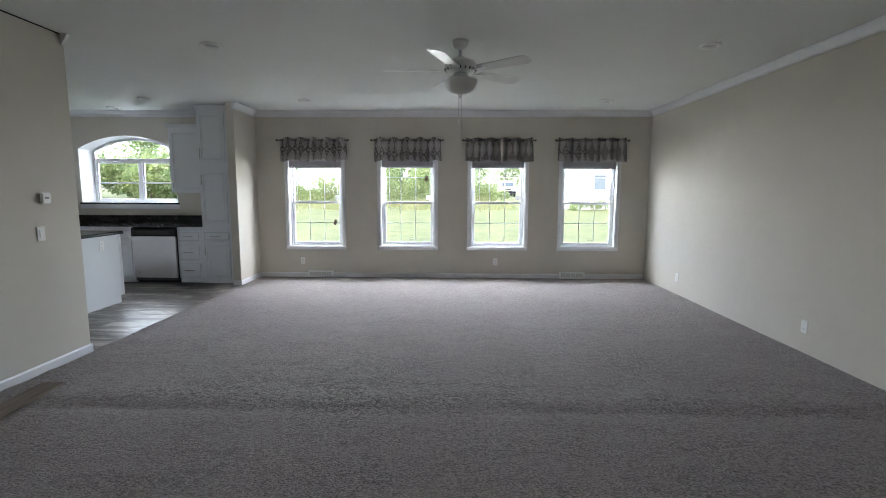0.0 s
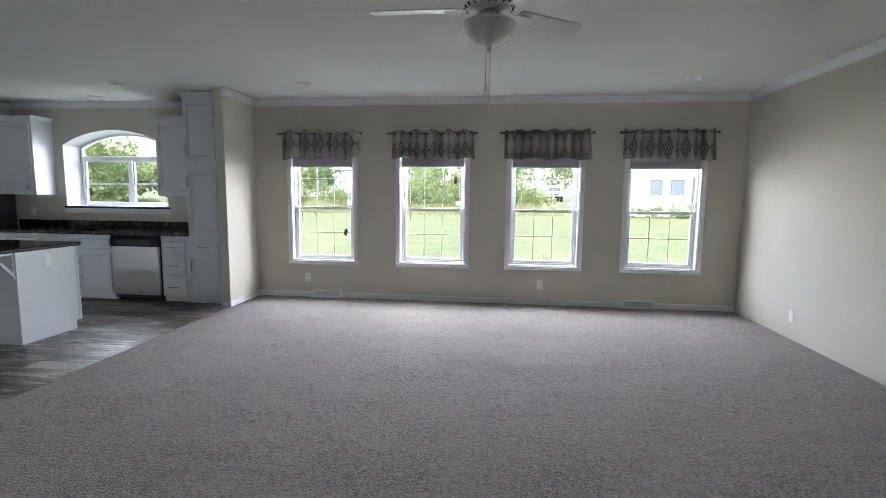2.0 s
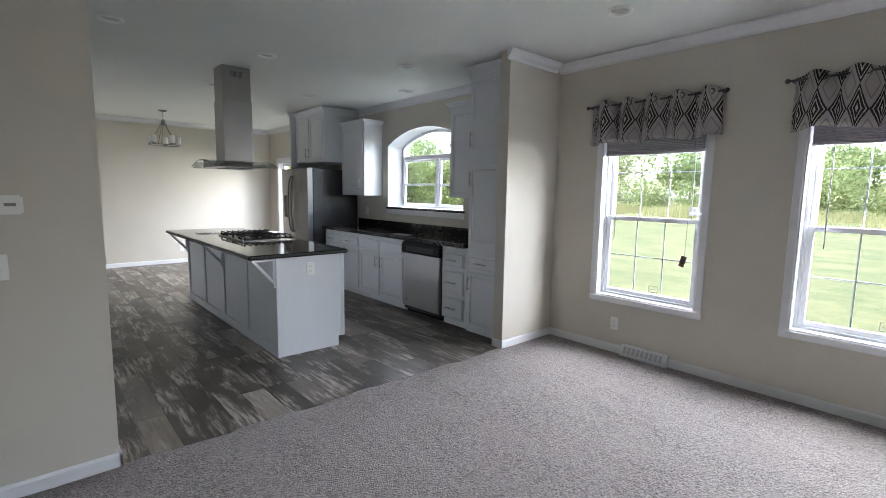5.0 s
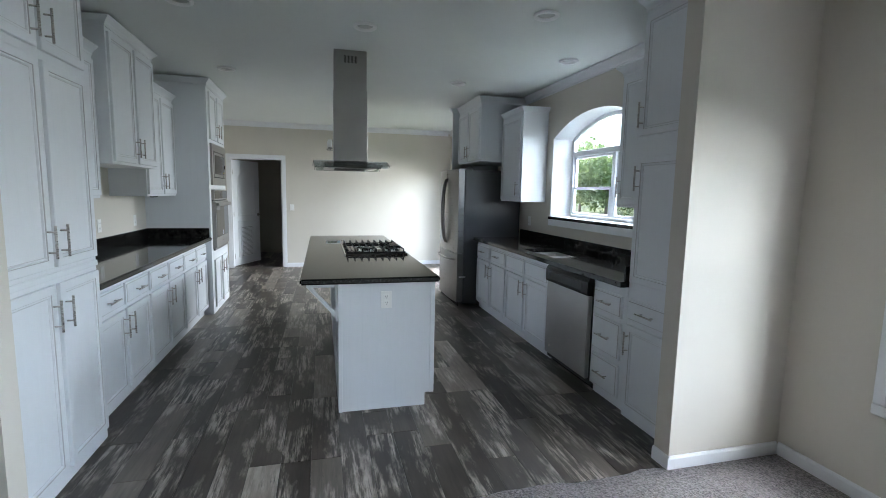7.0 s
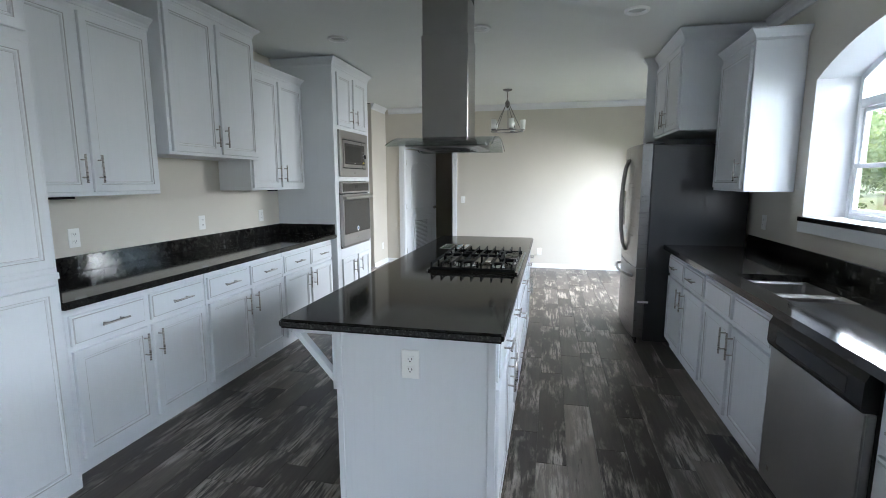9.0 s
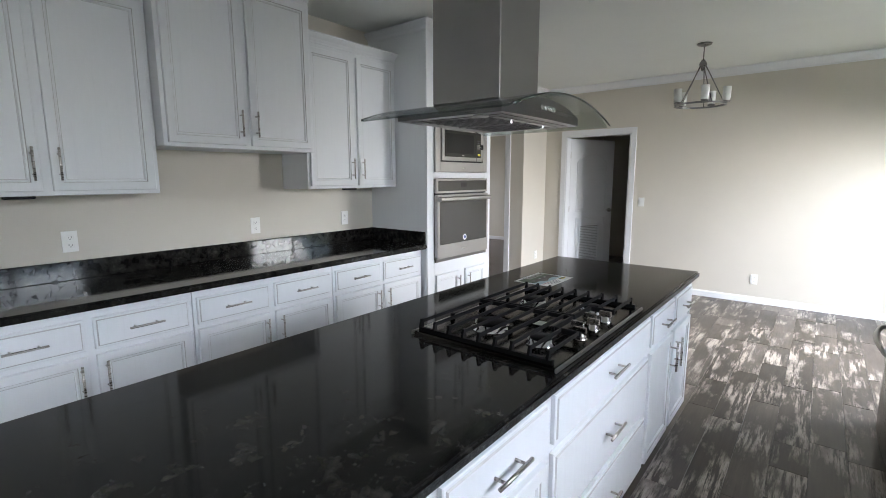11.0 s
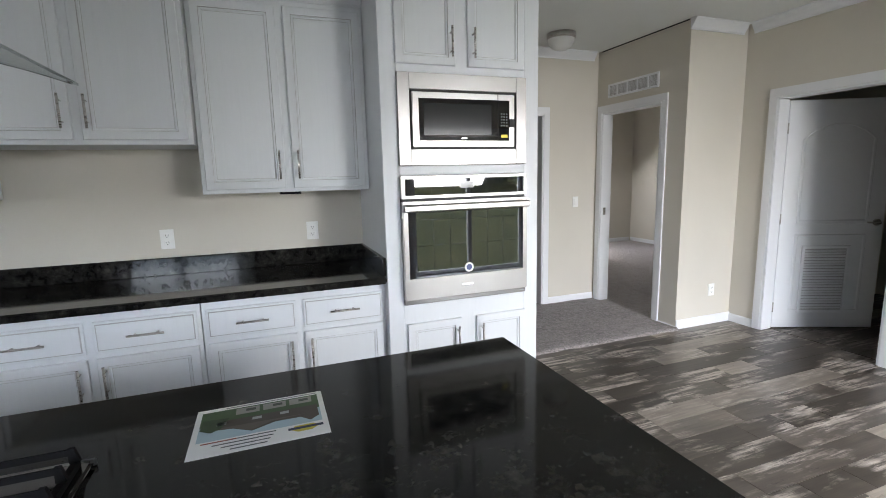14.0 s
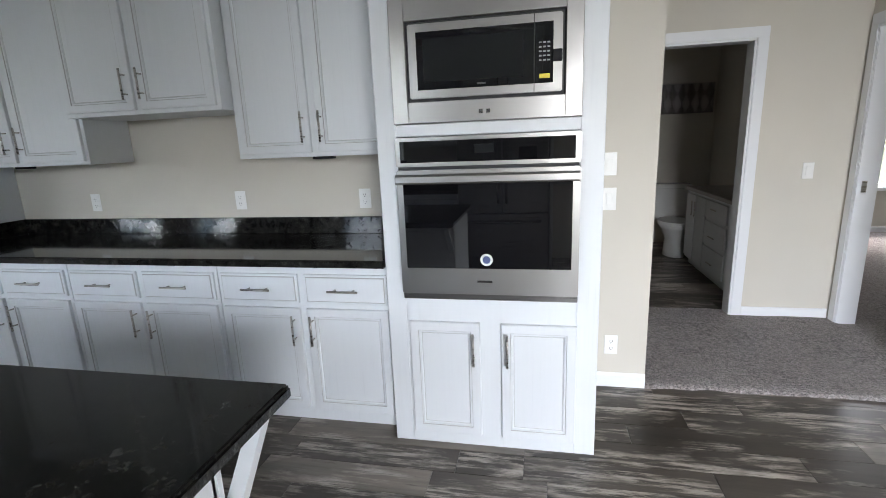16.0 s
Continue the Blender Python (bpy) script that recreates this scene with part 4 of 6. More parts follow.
def sink():
    o = thing("sink", (-5.0, 7.29, 0.7), "double-bowl stainless undermount sink", "sink")
    mid = -5.0
    for a, b in ((SX0 - 0.01, mid - 0.012), (mid + 0.012, SX1 + 0.01)):
        def loop(i, z):
            pts = []
            r = 0.05
            for cx, cy, st in ((b - i - r, SY1 - i - r, 0), (a + i + r, SY1 - i - r, 90), (a + i + r, SY0 + i + r, 180), (b - i - r, SY0 + i + r, 270)):
                for k in range(5):
                    t = radians(st + k * 22.5)
                    pts.append((cx + r * math.cos(t), cy + r * math.sin(t), z))
            return pts
        bb = rings(bmesh.new(), [loop(-0.01, 0.874), loop(0.0, 0.874), loop(0.006, 0.86), loop(0.012, 0.72), loop(0.035, 0.70), loop(0.10, 0.697)], False)
        edge = [e for e in bb.edges if e.is_boundary and e.verts[0].co.z < 0.7]
        bmesh.ops.contextual_create(bb, geom=edge)
        bmesh.ops.recalc_face_normals(bb, faces=bb.faces[:])
        bowl = part("bowl", bb, M_STEEL, o, smooth=False)
        part("drain", lathe(bmesh.new(), [(0.04, 0.699), (0.04, 0.702), (0.03, 0.703), (0.0, 0.701)], (a + b) / 2, 7.29, 18), M_CHROME, bowl)
    part("divider", bevelled(B(mid - 0.0115, SY0, 0.80, mid + 0.0115, SY1, 0.873), 0.004, 2), M_STEEL, o)
    return o


sink()


base_unit(-6.615, -5.635, WR, 7.03, -1)
sb = thing("base_cabinet", (-5.13, WR, 0), CABLABEL % "sink base cabinet", "cabinet", "kitchen base cabinets")
part("body", B(-5.63, WR, 0.075, -4.606, 7.05, 0.69, -5.63, 7.09, 0.69, -4.606, 7.05, 0.874), M_CAB, sb)
part("toe_kick", B(-5.63, WR, -0.005, -4.606, 7.085, 0.074), M_CAB, sb)
for a, b, h in ((-5.61, -5.15, -5.182), (-5.105, -4.63, -5.073)):
    drawer(sb, a, b, 0.675, 0.825, 7.05, -1, False)
    door(sb, a, b, 0.095, 0.648, 7.05, -1, h, 0.54)
part("floor_vent", bevelled(B(-5.42, 7.0845, 0.02, -5.17, 7.082, 0.065), 0.001, 1), M_TRIM, sb)


def dishwasher():
    x0, x1, y = -4.60, -3.918, 7.05
    o = thing("dishwasher", ((x0 + x1) / 2, y, 0), "stainless dishwasher with black control panel", "dishwasher")
    part("tub", B(x0, WR - 0.02, 0.04, x1, y, 0.868), M_DARK, o)
    part("door_panel", bevelled(B(x0 + 0.006, y, 0.085, x1 - 0.006, y - 0.035, 0.725), 0.006), M_STEELV, o)
    prof = [(y, 0.728), (y - 0.045, 0.728), (y - 0.052, 0.745), (y - 0.05, 0.83), (y - 0.035, 0.862), (y, 0.866)]
    cp = part("control_panel", prism(bmesh.new(), prof, "x", x0 + 0.004, x1 - 0.004), M_BLACKPL, o, "black control panel")
    part("handle_recess", bevelled(B(x0 + 0.09, y - 0.0525, 0.755, x1 - 0.09, y - 0.049, 0.815), 0.002, 1), M_DARK, cp)
    part("badge", B(x0 + 0.08, y - 0.0353, 0.155, x0 + 0.1, y - 0.0358, 0.175), M_CHROME, o)
    part("toe_panel", B(x0 + 0.006, y + 0.05, 0.0, x1 - 0.006, y + 0.045, 0.08), M_BLACKPL, o)
    return o


dishwasher()
ds = thing("drawer_cabinet", (-3.70, WR, 0), CABLABEL % "three-drawer cabinet", "cabinet")
part("body", bevelled(B(-3.91, WR, 0.075, -3.513, 7.05, 0.874), 0.002, 1), M_CAB, ds)
part("toe_kick", B(-3.91, WR, -0.005, -3.513, 7.085, 0.074), M_CAB, ds)
for z0, z1 in ((0.65, 0.805), (0.355, 0.612), (0.085, 0.318)):
    drawer(ds, -3.888, -3.558, z0, z1, 7.05, -1)

rp = thing("tall_cabinet", (-3.24, WR, 0), CABLABEL % "tall narrow cabinet", "cabinet")
part("body", bevelled(B(-3.512, WR, 0.0, -3.003, 7.05, 2.6), 0.002, 1), M_CAB, rp)
door(rp, -3.492, -3.095, 0.06, 0.635, 7.05, -1, -3.462, 0.515)
drawer(rp, -3.492, -3.095, 0.665, 0.805, 7.05, -1)
door(rp, -3.492, -3.095, 0.92, 1.72, 7.05, -1, -3.462, 1.585)
door(rp, -3.492, -3.095, 1.85, 2.57, 7.05, -1, -3.462, 1.975)
cabinet_crown(rp, -3.512, -3.003, WR, 7.05, 2.6, -1, True, False, 0.085, 0.04)
part("filler", B(-3.002, 6.912, 0.08, -3.0005, 7.05, 2.55), M_CAB, rp)

wall_unit(-4.125, -3.514, 1.39, 2.38, WR, 7.315, -1, doors=1, right=False)
wall_unit(-6.60, -5.97, 1.385, 2.40, WR, 7.315, -1, doors=1, handle_right=True, left=False)
wall_unit(-7.56, -6.61, 1.88, 2.585, WR, 7.02, -1, crown_h=0.1, hz=2.02, label="over-fridge cabinet", right=True)
fp = thing("fridge_side_panel", (-7.585, WR, 0), "tall whitewashed panel beside the fridge", "panel")
part("panel", bevelled(B(-7.60, WR, 0.0, -7.565, 6.94, 2.6), 0.002, 1), M_CAB, fp)
cabinet_crown(fp, -7.60, -7.568, WR, 6.94, 2.6, -1, True, False, 0.085, 0.04)


def fridge():
    x0, x1, yb, yf = -7.553, -6.63, 7.62, 6.86
    o = thing("refrigerator", ((x0 + x1) / 2, yb, 0), "dark stainless french-door fridge with lower freezer drawer", "refrigerator")
    part("body", bevelled(B(x0, yf, 0.03, x1, yb, 1.765), 0.006), M_FRIDGESIDE, o)
    part("hinge_cover", bevelled(B(x1 - 0.09, yf - 0.05, 1.766, x1 - 0.01, yf + 0.1, 1.79), 0.004, 1), M_FRIDGESIDE, o)
    m = (x0 + x1) / 2

    def curved(a, b, z0, z1):
        n = 10
        def y_at(x):
            u = (x - m) / ((x1 - x0) / 2)
            return yf - 0.085 - 0.03 * (1 - u * u)
        pts = [(a, yf - 0.006), (b, yf - 0.006)] + [(b - (b - a) * k / n, y_at(b - (b - a) * k / n)) for k in range(n + 1)]
        return prism(bmesh.new(), pts, "z", z0, z1)
    for a, b, hx, bow in ((x0 + 0.003, m - 0.003, m - 0.04, -1), (m + 0.003, x1 - 0.003, m + 0.04, 1)):
        d = part("fridge_door", curved(a, b, 0.70, 1.775), M_DARKSTEEL, o)
        pts = []
        for k in range(15):
            t = k / 14
            pts.append(Vector((hx + bow * 0.012 * math.sin(math.pi * t), yf - 0.118 - 0.055 * math.sin(math.pi * t) ** 0.5, 0.80 + 0.86 * t)))
        part("handle", bent_bar(pts, 0.0125, (1, 0, 0)), M_DARKSTEEL, d, "bowed dark steel handle", True)
    fz = part("freezer_drawer", curved(x0 + 0.003, x1 - 0.003, 0.06, 0.69), M_DARKSTEEL, o)
    pts = [Vector((x0 + 0.08 + 0.76 * k / 14, yf - 0.10 - 0.075 * math.sin(math.pi * k / 14) ** 0.5, 0.61)) for k in range(15)]
    part("handle", bent_bar(pts, 0.0125, (0, 0, 1)), M_DARKSTEEL, fz, "bowed dark steel handle", True)
    dp = part("dispenser", bevelled(B(x0 + 0.12, yf - 0.112, 1.02, x0 + 0.3, yf - 0.08, 1.36), 0.004, 1), M_BLACKPL, o, "black water dispenser recess")
    part("tape", bevelled(B(x1 + 0.0005, yf - 0.06, 0.38, x1 + 0.002, yf + 0.03, 0.40), 0.0004, 1), M_PLASTIC, o, "strip of clear packing tape")
    part("grille", B(x0 + 0.02, yf - 0.06, 0.0, x1 - 0.02, yf - 0.05, 0.055), M_BLACKPL, o)
    return o


fridge()


# ---- island ----
IX0, IX1, IY0, IY1 = -6.865, -3.93, 5.19, 5.842
isl = thing("kitchen_island", (-5.4, 5.5, 0), "long white island with drawers, doors and panelled back", "kitchen island")
part("body", B(IX0 + 0.02, IY0 + 0.012, 0.09, IX1 - 0.02, IY1 - 0.02, 0.872), M_CAB, isl)
part("toe_kick", B(IX0 + 0.02, IY0 + 0.012, 0.0, IX1 - 0.02, IY1 - 0.075, 0.089), M_CAB, isl)
for xa, xb in ((IX1 - 0.0195, IX1), (IX0, IX0 + 0.0195)):
    part("end_panel", bevelled(prism(bmesh.new(), [(IY0, 0.0), (IY1 - 0.07, 0.0), (IY1 - 0.07, 0.09), (IY1 - 0.012, 0.09), (IY1 - 0.012, 0.872), (IY0, 0.872)], "x", xa, xb), 0.0015, 1), M_CAB, isl)
part("corner_strip", bevelled(B(IX1, IY0 - 0.004, 0.0, IX1 + 0.006, IY0 + 0.022, 0.872), 0.002, 1), M_CAB, isl)
part("corner_strip", bevelled(B(IX1, IY1 - 0.04, 0.09, IX1 + 0.006, IY1 - 0.008, 0.872), 0.002, 1), M_CAB, isl)
# panelled back facing the inner aisle
for k in range(5):
    x = IX0 + (IX1 - IX0 - 0.06) * k / 4
    part("stile", bevelled(B(x, IY0 - 0.004, 0.0, x + 0.06, IY0 + 0.011, 0.872), 0.002, 1), M_CAB, isl)
for k in range(4):
    x = IX0 + (IX1 - IX0 - 0.06) * k / 4 + 0.0605
    w = (IX1 - IX0 - 0.06) / 4 - 0.061
    part("rail", bevelled(B(x, IY0 - 0.004, 0.0, x + w, IY0 + 0.011, 0.09), 0.002, 1), M_CAB, isl)
    part("rail", bevelled(B(x, IY0 - 0.004, 0.81, x + w, IY0 + 0.011, 0.872), 0.002, 1), M_CAB, isl)


def bracket(x):
    o = part("bracket", bevelled(B(x - 0.02, IY0 - 0.023, 0.62, x + 0.02, IY0 - 0.0045, 0.872, x - 0.02, IY0 - 0.2, 0.852, x + 0.02, IY0 - 0.0235, 0.872), 0.003, 1), M_CAB, isl, "angled white counter bracket")
    bm = prism(bmesh.new(), [(IY0 - 0.165, 0.851), (IY0 - 0.195, 0.851), (IY0 - 0.024, 0.655), (IY0 - 0.024, 0.69)], "x", x - 0.018, x + 0.018)
    part("brace", bm, M_CAB, o)


for x in (IX1 - 0.022, (IX0 + IX1) / 2, IX0 + 0.022):
    bracket(x)
yf = IY1 - 0.019
for a, b, hx in ((-4.445, -3.985, -4.41), (-4.965, -4.485, -4.52), (-6.425, -6.02, -6.39), (-6.845, -6.46, -6.495)):
    drawer(isl, a, b, 0.69, 0.845, yf, 1)
    door(isl, a, b, 0.11, 0.66, yf, 1, hx, 0.54)
for z0, z1 in ((0.69, 0.845), (0.40, 0.66), (0.11, 0.37)):
    drawer(isl, -5.98, -5.01, z0, z1, yf, 1)
top = counter("island_countertop", -6.897, -3.895, 4.952, 5.862, "polished black granite island top with speckled edge")
for u0, v0, u1, v1 in ((-6.887, 5.8622, -3.905, 5.8632), (-6.887, 4.9508, -3.905, 4.9518), (-3.8948, 4.962, -3.8938, 5.852), (-6.8982, 4.962, -6.8972, 5.852)):
    part("edge", B(u0, v0, 0.8855, u1, v1, 0.9045), M_GRANITE_EDGE, top, "rough speckled granite edge")


def outlet_plate(name, x, y, z, normal, label="white double electrical outlet", switch=False, w=0.072, h=0.115):
    """A wall plate; normal: 'x+', 'x-', 'y+', 'y-'."""
    s = 1 if normal[1] == "+" else -1
    o = thing(name, (x, y, z), label, "switch" if switch else "outlet")

    def put(nm, u0, u1, z0, z1, d0, d1, m, parent, bev=0.0015):
        if normal[0] == "y":
            bm = B(x + u0, y + s * d0, z + z0, x + u1, y + s * d1, z + z1)
        else:
            bm = B(x + s * d0, y + u0, z + z0, x + s * d1, y + u1, z + z1)
        return part(nm, bevelled(bm, bev, 1) if bev else bm, m, parent)
    put("plate", -w / 2, w / 2, -h / 2, h / 2, 0.0005, 0.006, M_PLASTIC, o)
    if switch:
        put("rocker", -0.016, 0.016, -0.032, 0.032, 0.0062, 0.010, M_PLASTIC, o)
    else:
        for zc in (-0.021, 0.021):
            f = put("receptacle", -0.017, 0.017, zc - 0.014, zc + 0.014, 0.0062, 0.009, M_PLASTIC, o)
            for u in (-0.007, 0.007):
                put("slot", u - 0.0012, u + 0.0012, zc - 0.002, zc + 0.007, 0.0091, 0.0094, M_DARK, f, 0)
            put("slot", -0.0025, 0.0025, zc - 0.010, zc - 0.006, 0.0091, 0.0094, M_DARK, f, 0)
    return o


outlet_plate("outlet", IX1 + 0.001, 5.50, 0.76, "x+", "white outlet on the island end panel")
for x in (-4.525, -5.614, -6.439):
    outlet_plate("outlet", x, 3.19, 1.125, "y+", "white outlet above the black backsplash")
outlet_plate("outlet", -6.38, 7.65, 1.14, "y-", "white outlet under the wall cabinet")
outlet_plate("outlet", -7.862, 3.19, 0.26, "y+")
outlet_plate("switch", -7.818, 3.19, 1.285, "y+", "round white dimmer switch plate", True, 0.07, 0.12)
outlet_plate("switch", -7.822, 3.19, 1.10, "y+", "white rocker switch beside the oven cabinet", True, 0.07, 0.12)
outlet_plate("switch", -9.345, 1.98, 1.13, "y+", "white switch on the hall wall", True)
outlet_plate("switch", -10.28, 4.545, 1.14, "x+", "white switch beside the utility door", True, 0.075)
outlet_plate("outlet", -10.28, 5.86, 0.28, "x+")
outlet_plate("outlet", -10.03, 3.157, 0.33, "y+")
outlet_plate("outlet", -2.17, 7.65, 0.27, "y-")
outlet_plate("outlet", 1.03, 7.65, 0.27, "y-")
outlet_plate("outlet", 3.477, 6.50, 0.24, "x-")
outlet_plate("outlet", 3.477, 4.09, 0.24, "x-")
outlet_plate("switch", -2.893, 3.525, 1.09, "x+", "white light switch on the partition", True)


def thermostat():
    o = thing("thermostat", (-2.893, 3.586, 1.367), "small white wall thermostat", "thermostat")
    part("case", bevelled(B(-2.8925, 3.542, 1.325, -2.868, 3.63, 1.41), 0.008), M_PLASTIC, o)
    part("screen", bevelled(B(-2.868, 3.566, 1.362, -2.8672, 3.606, 1.376), 0.0003, 1), mat("grey_display", (0.22, 0.24, 0.23), 0.3), o, "small grey display")


thermostat()


for ux in (-4.30, -6.31):
    o = thing("under_cabinet_light", (ux, 3.42, 1.385), "small black light bar under a wall cabinet", "light")
    part("bar", bevelled(B(ux - 0.06, 3.40, 1.370, ux + 0.06, 3.44, 1.3845), 0.003, 1), M_BLACKPL, o)


# ---- cooktop, hood, leaflet ----
def cooktop():
    x0, x1, y0, y1, z = -5.82, -5.005, 5.285, 5.838, 0.915
    xm = (x0 + x1) / 2
    o = thing("gas_cooktop", (xm, (y0 + y1) / 2, z), "black gas cooktop with four burners and steel knobs", "cooktop")
    part("tray", bevelled(B(x0, y0, z, x1, y1, z + 0.012), 0.005), M_TRAY, o, "dark polished steel tray")
    for ya in (y0, y1):
        part("edge", bevelled(B(x0 - 0.004, ya - 0.004, z, x1 + 0.004, ya + 0.004, z + 0.014), 0.002, 1), M_STEEL, o)
    for bx, by, r in ((-5.21, 5.49, 0.056), (-5.60, 5.455, 0.046), (-5.635, 5.695, 0.036), (-5.17, 5.705, 0.036)):
        b = part("burner", lathe(bmesh.new(), [(0, z + 0.012), (r * 1.4, z + 0.012), (r * 1.38, z + 0.016), (r * 1.12, z + 0.02), (r * 1.06, z + 0.031), (0, z + 0.031)], bx, by, 28), M_CHROME, o, "steel burner ring", True)
        part("burner_cap", lathe(bmesh.new(), [(0, z + 0.0312), (r, z + 0.0312), (r, z + 0.037), (r * 0.92, z + 0.04), (0, z + 0.041)], bx, by, 28), M_IRON, b, "black enamel cap", True)
        part("igniter", tube(bmesh.new(), (bx, by - r * 1.25, z + 0.018), (bx, by - r * 1.25, z + 0.034), 0.004, n=8), M_PLASTIC, b, "white ceramic igniter")
    # two cast-iron grates: fingers along x, each with a fin at its outer end
    zt, n = z + 0.052, 9
    knob_y, knob_x = y1 - 0.135, 0.17
    for s in (-1, 1):
        xa, xe = xm + s * 0.004, (x0 + 0.012 if s < 0 else x1 - 0.012)
        seam = B(xa, y0 + 0.014, zt - 0.016, xa + s * 0.012, knob_y, zt)
        g = part("grate", bevelled(seam, 0.002, 1), M_IRON, o, "cast-iron grate")
        part("end_rail", B(xe - s * 0.016, y0 + 0.016, z + 0.0125, xe - s * 0.004, y1 - 0.02, z + 0.026), M_IRON, g)
        for k in range(n):
            y = y0 + 0.02 + (y1 - y0 - 0.06) * k / (n - 1)
            front = y > knob_y - 0.012
            inner = xm + s * knob_x if front else xa + s * 0.0125
            part("finger", B(inner, y + 0.001, zt - 0.011, xe - s * 0.0185, y + 0.0062, zt + 0.001), M_IRON, g)
            part("fin", prism(bmesh.new(), [(xe, z + 0.0265), (xe - s * 0.018, z + 0.0265), (xe - s * 0.018, zt + 0.003), (xe - s * 0.008, zt + 0.003)], "y", y - 0.001, y + 0.008), M_IRON, g)
        # guard bar round the knobs
        part("guard_bar", bevelled(B(xa, knob_y + 0.0005, zt - 0.02, xm + s * (knob_x - 0.001), knob_y + 0.012, zt), 0.003, 1), M_IRON, g)
        part("guard_bar", bevelled(B(xm + s * (knob_x - 0.012), knob_y + 0.0125, zt - 0.02, xm + s * (knob_x - 0.001), y1 - 0.03, zt), 0.003, 1), M_IRON, g)
        for xx in (xa, xm + s * 0.2):
            for yy in (y0 + 0.02, (y0 + y1) / 2):
                part("foot", B(xx, yy, z + 0.0122, xx + s * 0.012, yy + 0.012, zt - 0.0165), M_IRON, g)
    for k in range(5):
        x = xm + (k - 2) * 0.06
        y = y1 - 0.05 - (0.034 if k % 2 else 0.0)
        kn = part("knob", lathe(bmesh.new(), [(0, z + 0.0122), (0.024, z + 0.0122), (0.024, z + 0.016), (0.02, z + 0.019), (0.0175, z + 0.034), (0.015, z + 0.036), (0, z + 0.036)], x, y, 24), M_KNOB, o, "polished steel knob", True)
        part("grip", bevelled(prism(bmesh.new(), [(x - 0.009, z + 0.03), (x + 0.009, z + 0.03), (x + 0.006, z + 0.054), (x - 0.006, z + 0.054)], "y", y - 0.023, y + 0.021), 0.002, 2), M_KNOB, kn)
    part("rating_label", bevelled(B(xm + 0.02, y0 + 0.30, z + 0.0122, xm + 0.07, y0 + 0.35, z + 0.0128), 0.0002, 1), M_PLASTIC, o, "small white printed label")
    return o


cooktop()


def hood():
    cx, cy = -5.41, 5.348
    o = thing("island_hood", (cx, cy, 1.675), "stainless island hood with curved glass canopy", "range hood")
    part("chimney", bevelled(B(cx - 0.09, cy - 0.148, 1.738, cx + 0.184, cy + 0.148, 2.36), 0.003, 1), M_STEELV, o)
    up = part("upper_chimney", bevelled(B(cx - 0.084, cy - 0.142, 2.3605, cx + 0.178, cy + 0.142, 2.699), 0.002, 1), M_STEELV, o)
    for k in range(10):
        y = cy - 0.055 + k * 0.012
        part("vent_slot", B(cx + 0.1775, y, 2.59, cx + 0.1787, y + 0.006, 2.65), M_DARK, up)
        part("vent_slot", B(cx - 0.055 + k * 0.012, cy + 0.1415, 2.59, cx - 0.049 + k * 0.012, cy + 0.1427, 2.65), M_DARK, up)
    # body under the arched glass: its front and back rise towards the middle
    n, hw, dep = 20, 0.295, 0.226

    def arch(x):
        return 1.752 - 0.075 * ((x - cx) / 0.40) ** 2
    bm = bmesh.new()
    cuts = []
    for k in range(n + 1):
        x = cx - hw + 2 * hw * k / n
        d = dep + 0.012 * (1 - ((x - cx) / hw) ** 2)
        cuts.append([bm.verts.new(p) for p in ((x, cy + d, 1.675), (x, cy + d, arch(x) - 0.0065), (x, cy - d, arch(x) - 0.0065), (x, cy - d, 1.675))])
    for a, b in zip(cuts, cuts[1:]):
        for q in range(4):
            bm.faces.new((a[q], a[(q + 1) % 4], b[(q + 1) % 4], b[q]))
    bm.faces.new(cuts[0])
    bm.faces.new(cuts[-1])
    bmesh.ops.recalc_face_normals(bm, faces=bm.faces[:])
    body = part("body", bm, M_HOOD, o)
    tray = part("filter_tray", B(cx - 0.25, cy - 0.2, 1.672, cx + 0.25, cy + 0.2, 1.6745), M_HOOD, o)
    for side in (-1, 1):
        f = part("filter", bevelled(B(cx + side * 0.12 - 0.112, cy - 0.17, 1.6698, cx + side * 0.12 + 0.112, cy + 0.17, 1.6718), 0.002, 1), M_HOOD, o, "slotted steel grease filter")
        for k in range(9):
            x = cx + side * 0.12 - 0.098 + k * 0.0236
            part("slot", B(x, cy - 0.14, 1.6690, x + 0.0105, cy + 0.14, 1.6696), M_DARK, f)
        part("latch", tube(bmesh.new(), (cx + side * 0.12, cy + 0.155, 1.6697), (cx + side * 0.12, cy + 0.155, 1.658), 0.007, n=14), M_CHROME, f)
    for sx in (-0.262, 0.262):
        part("lamp", lathe(bmesh.new(), [(0, 1.6745), (0.028, 1.6745), (0.028, 1.670), (0.02, 1.668), (0, 1.669)], cx + sx * 0.98, cy + 0.12, 20), M_STEEL, o)
    for k in range(5):
        x = cx - 0.046 + k * 0.023 + 0.004
        part("button", tube(bmesh.new(), (x, cy + dep + 0.009, 1.712), (x, cy + dep + 0.017, 1.712), 0.0095, n=18), M_CHROME, body, "round chrome button", True)
    # glass: arched along x and overhanging the body all round
    bm = bmesh.new()
    nx = 28
    slabs = []
    for i in range(nx + 1):
        x = cx - 0.40 + 0.80 * i / nx
        h = 0.322 - 0.012 * ((x - cx) / 0.40) ** 2
        slabs.append([bm.verts.new(p) for p in ((x, cy + h, arch(x)), (x, cy - h, arch(x)), (x, cy - h, arch(x) - 0.006), (x, cy + h, arch(x) - 0.006))])
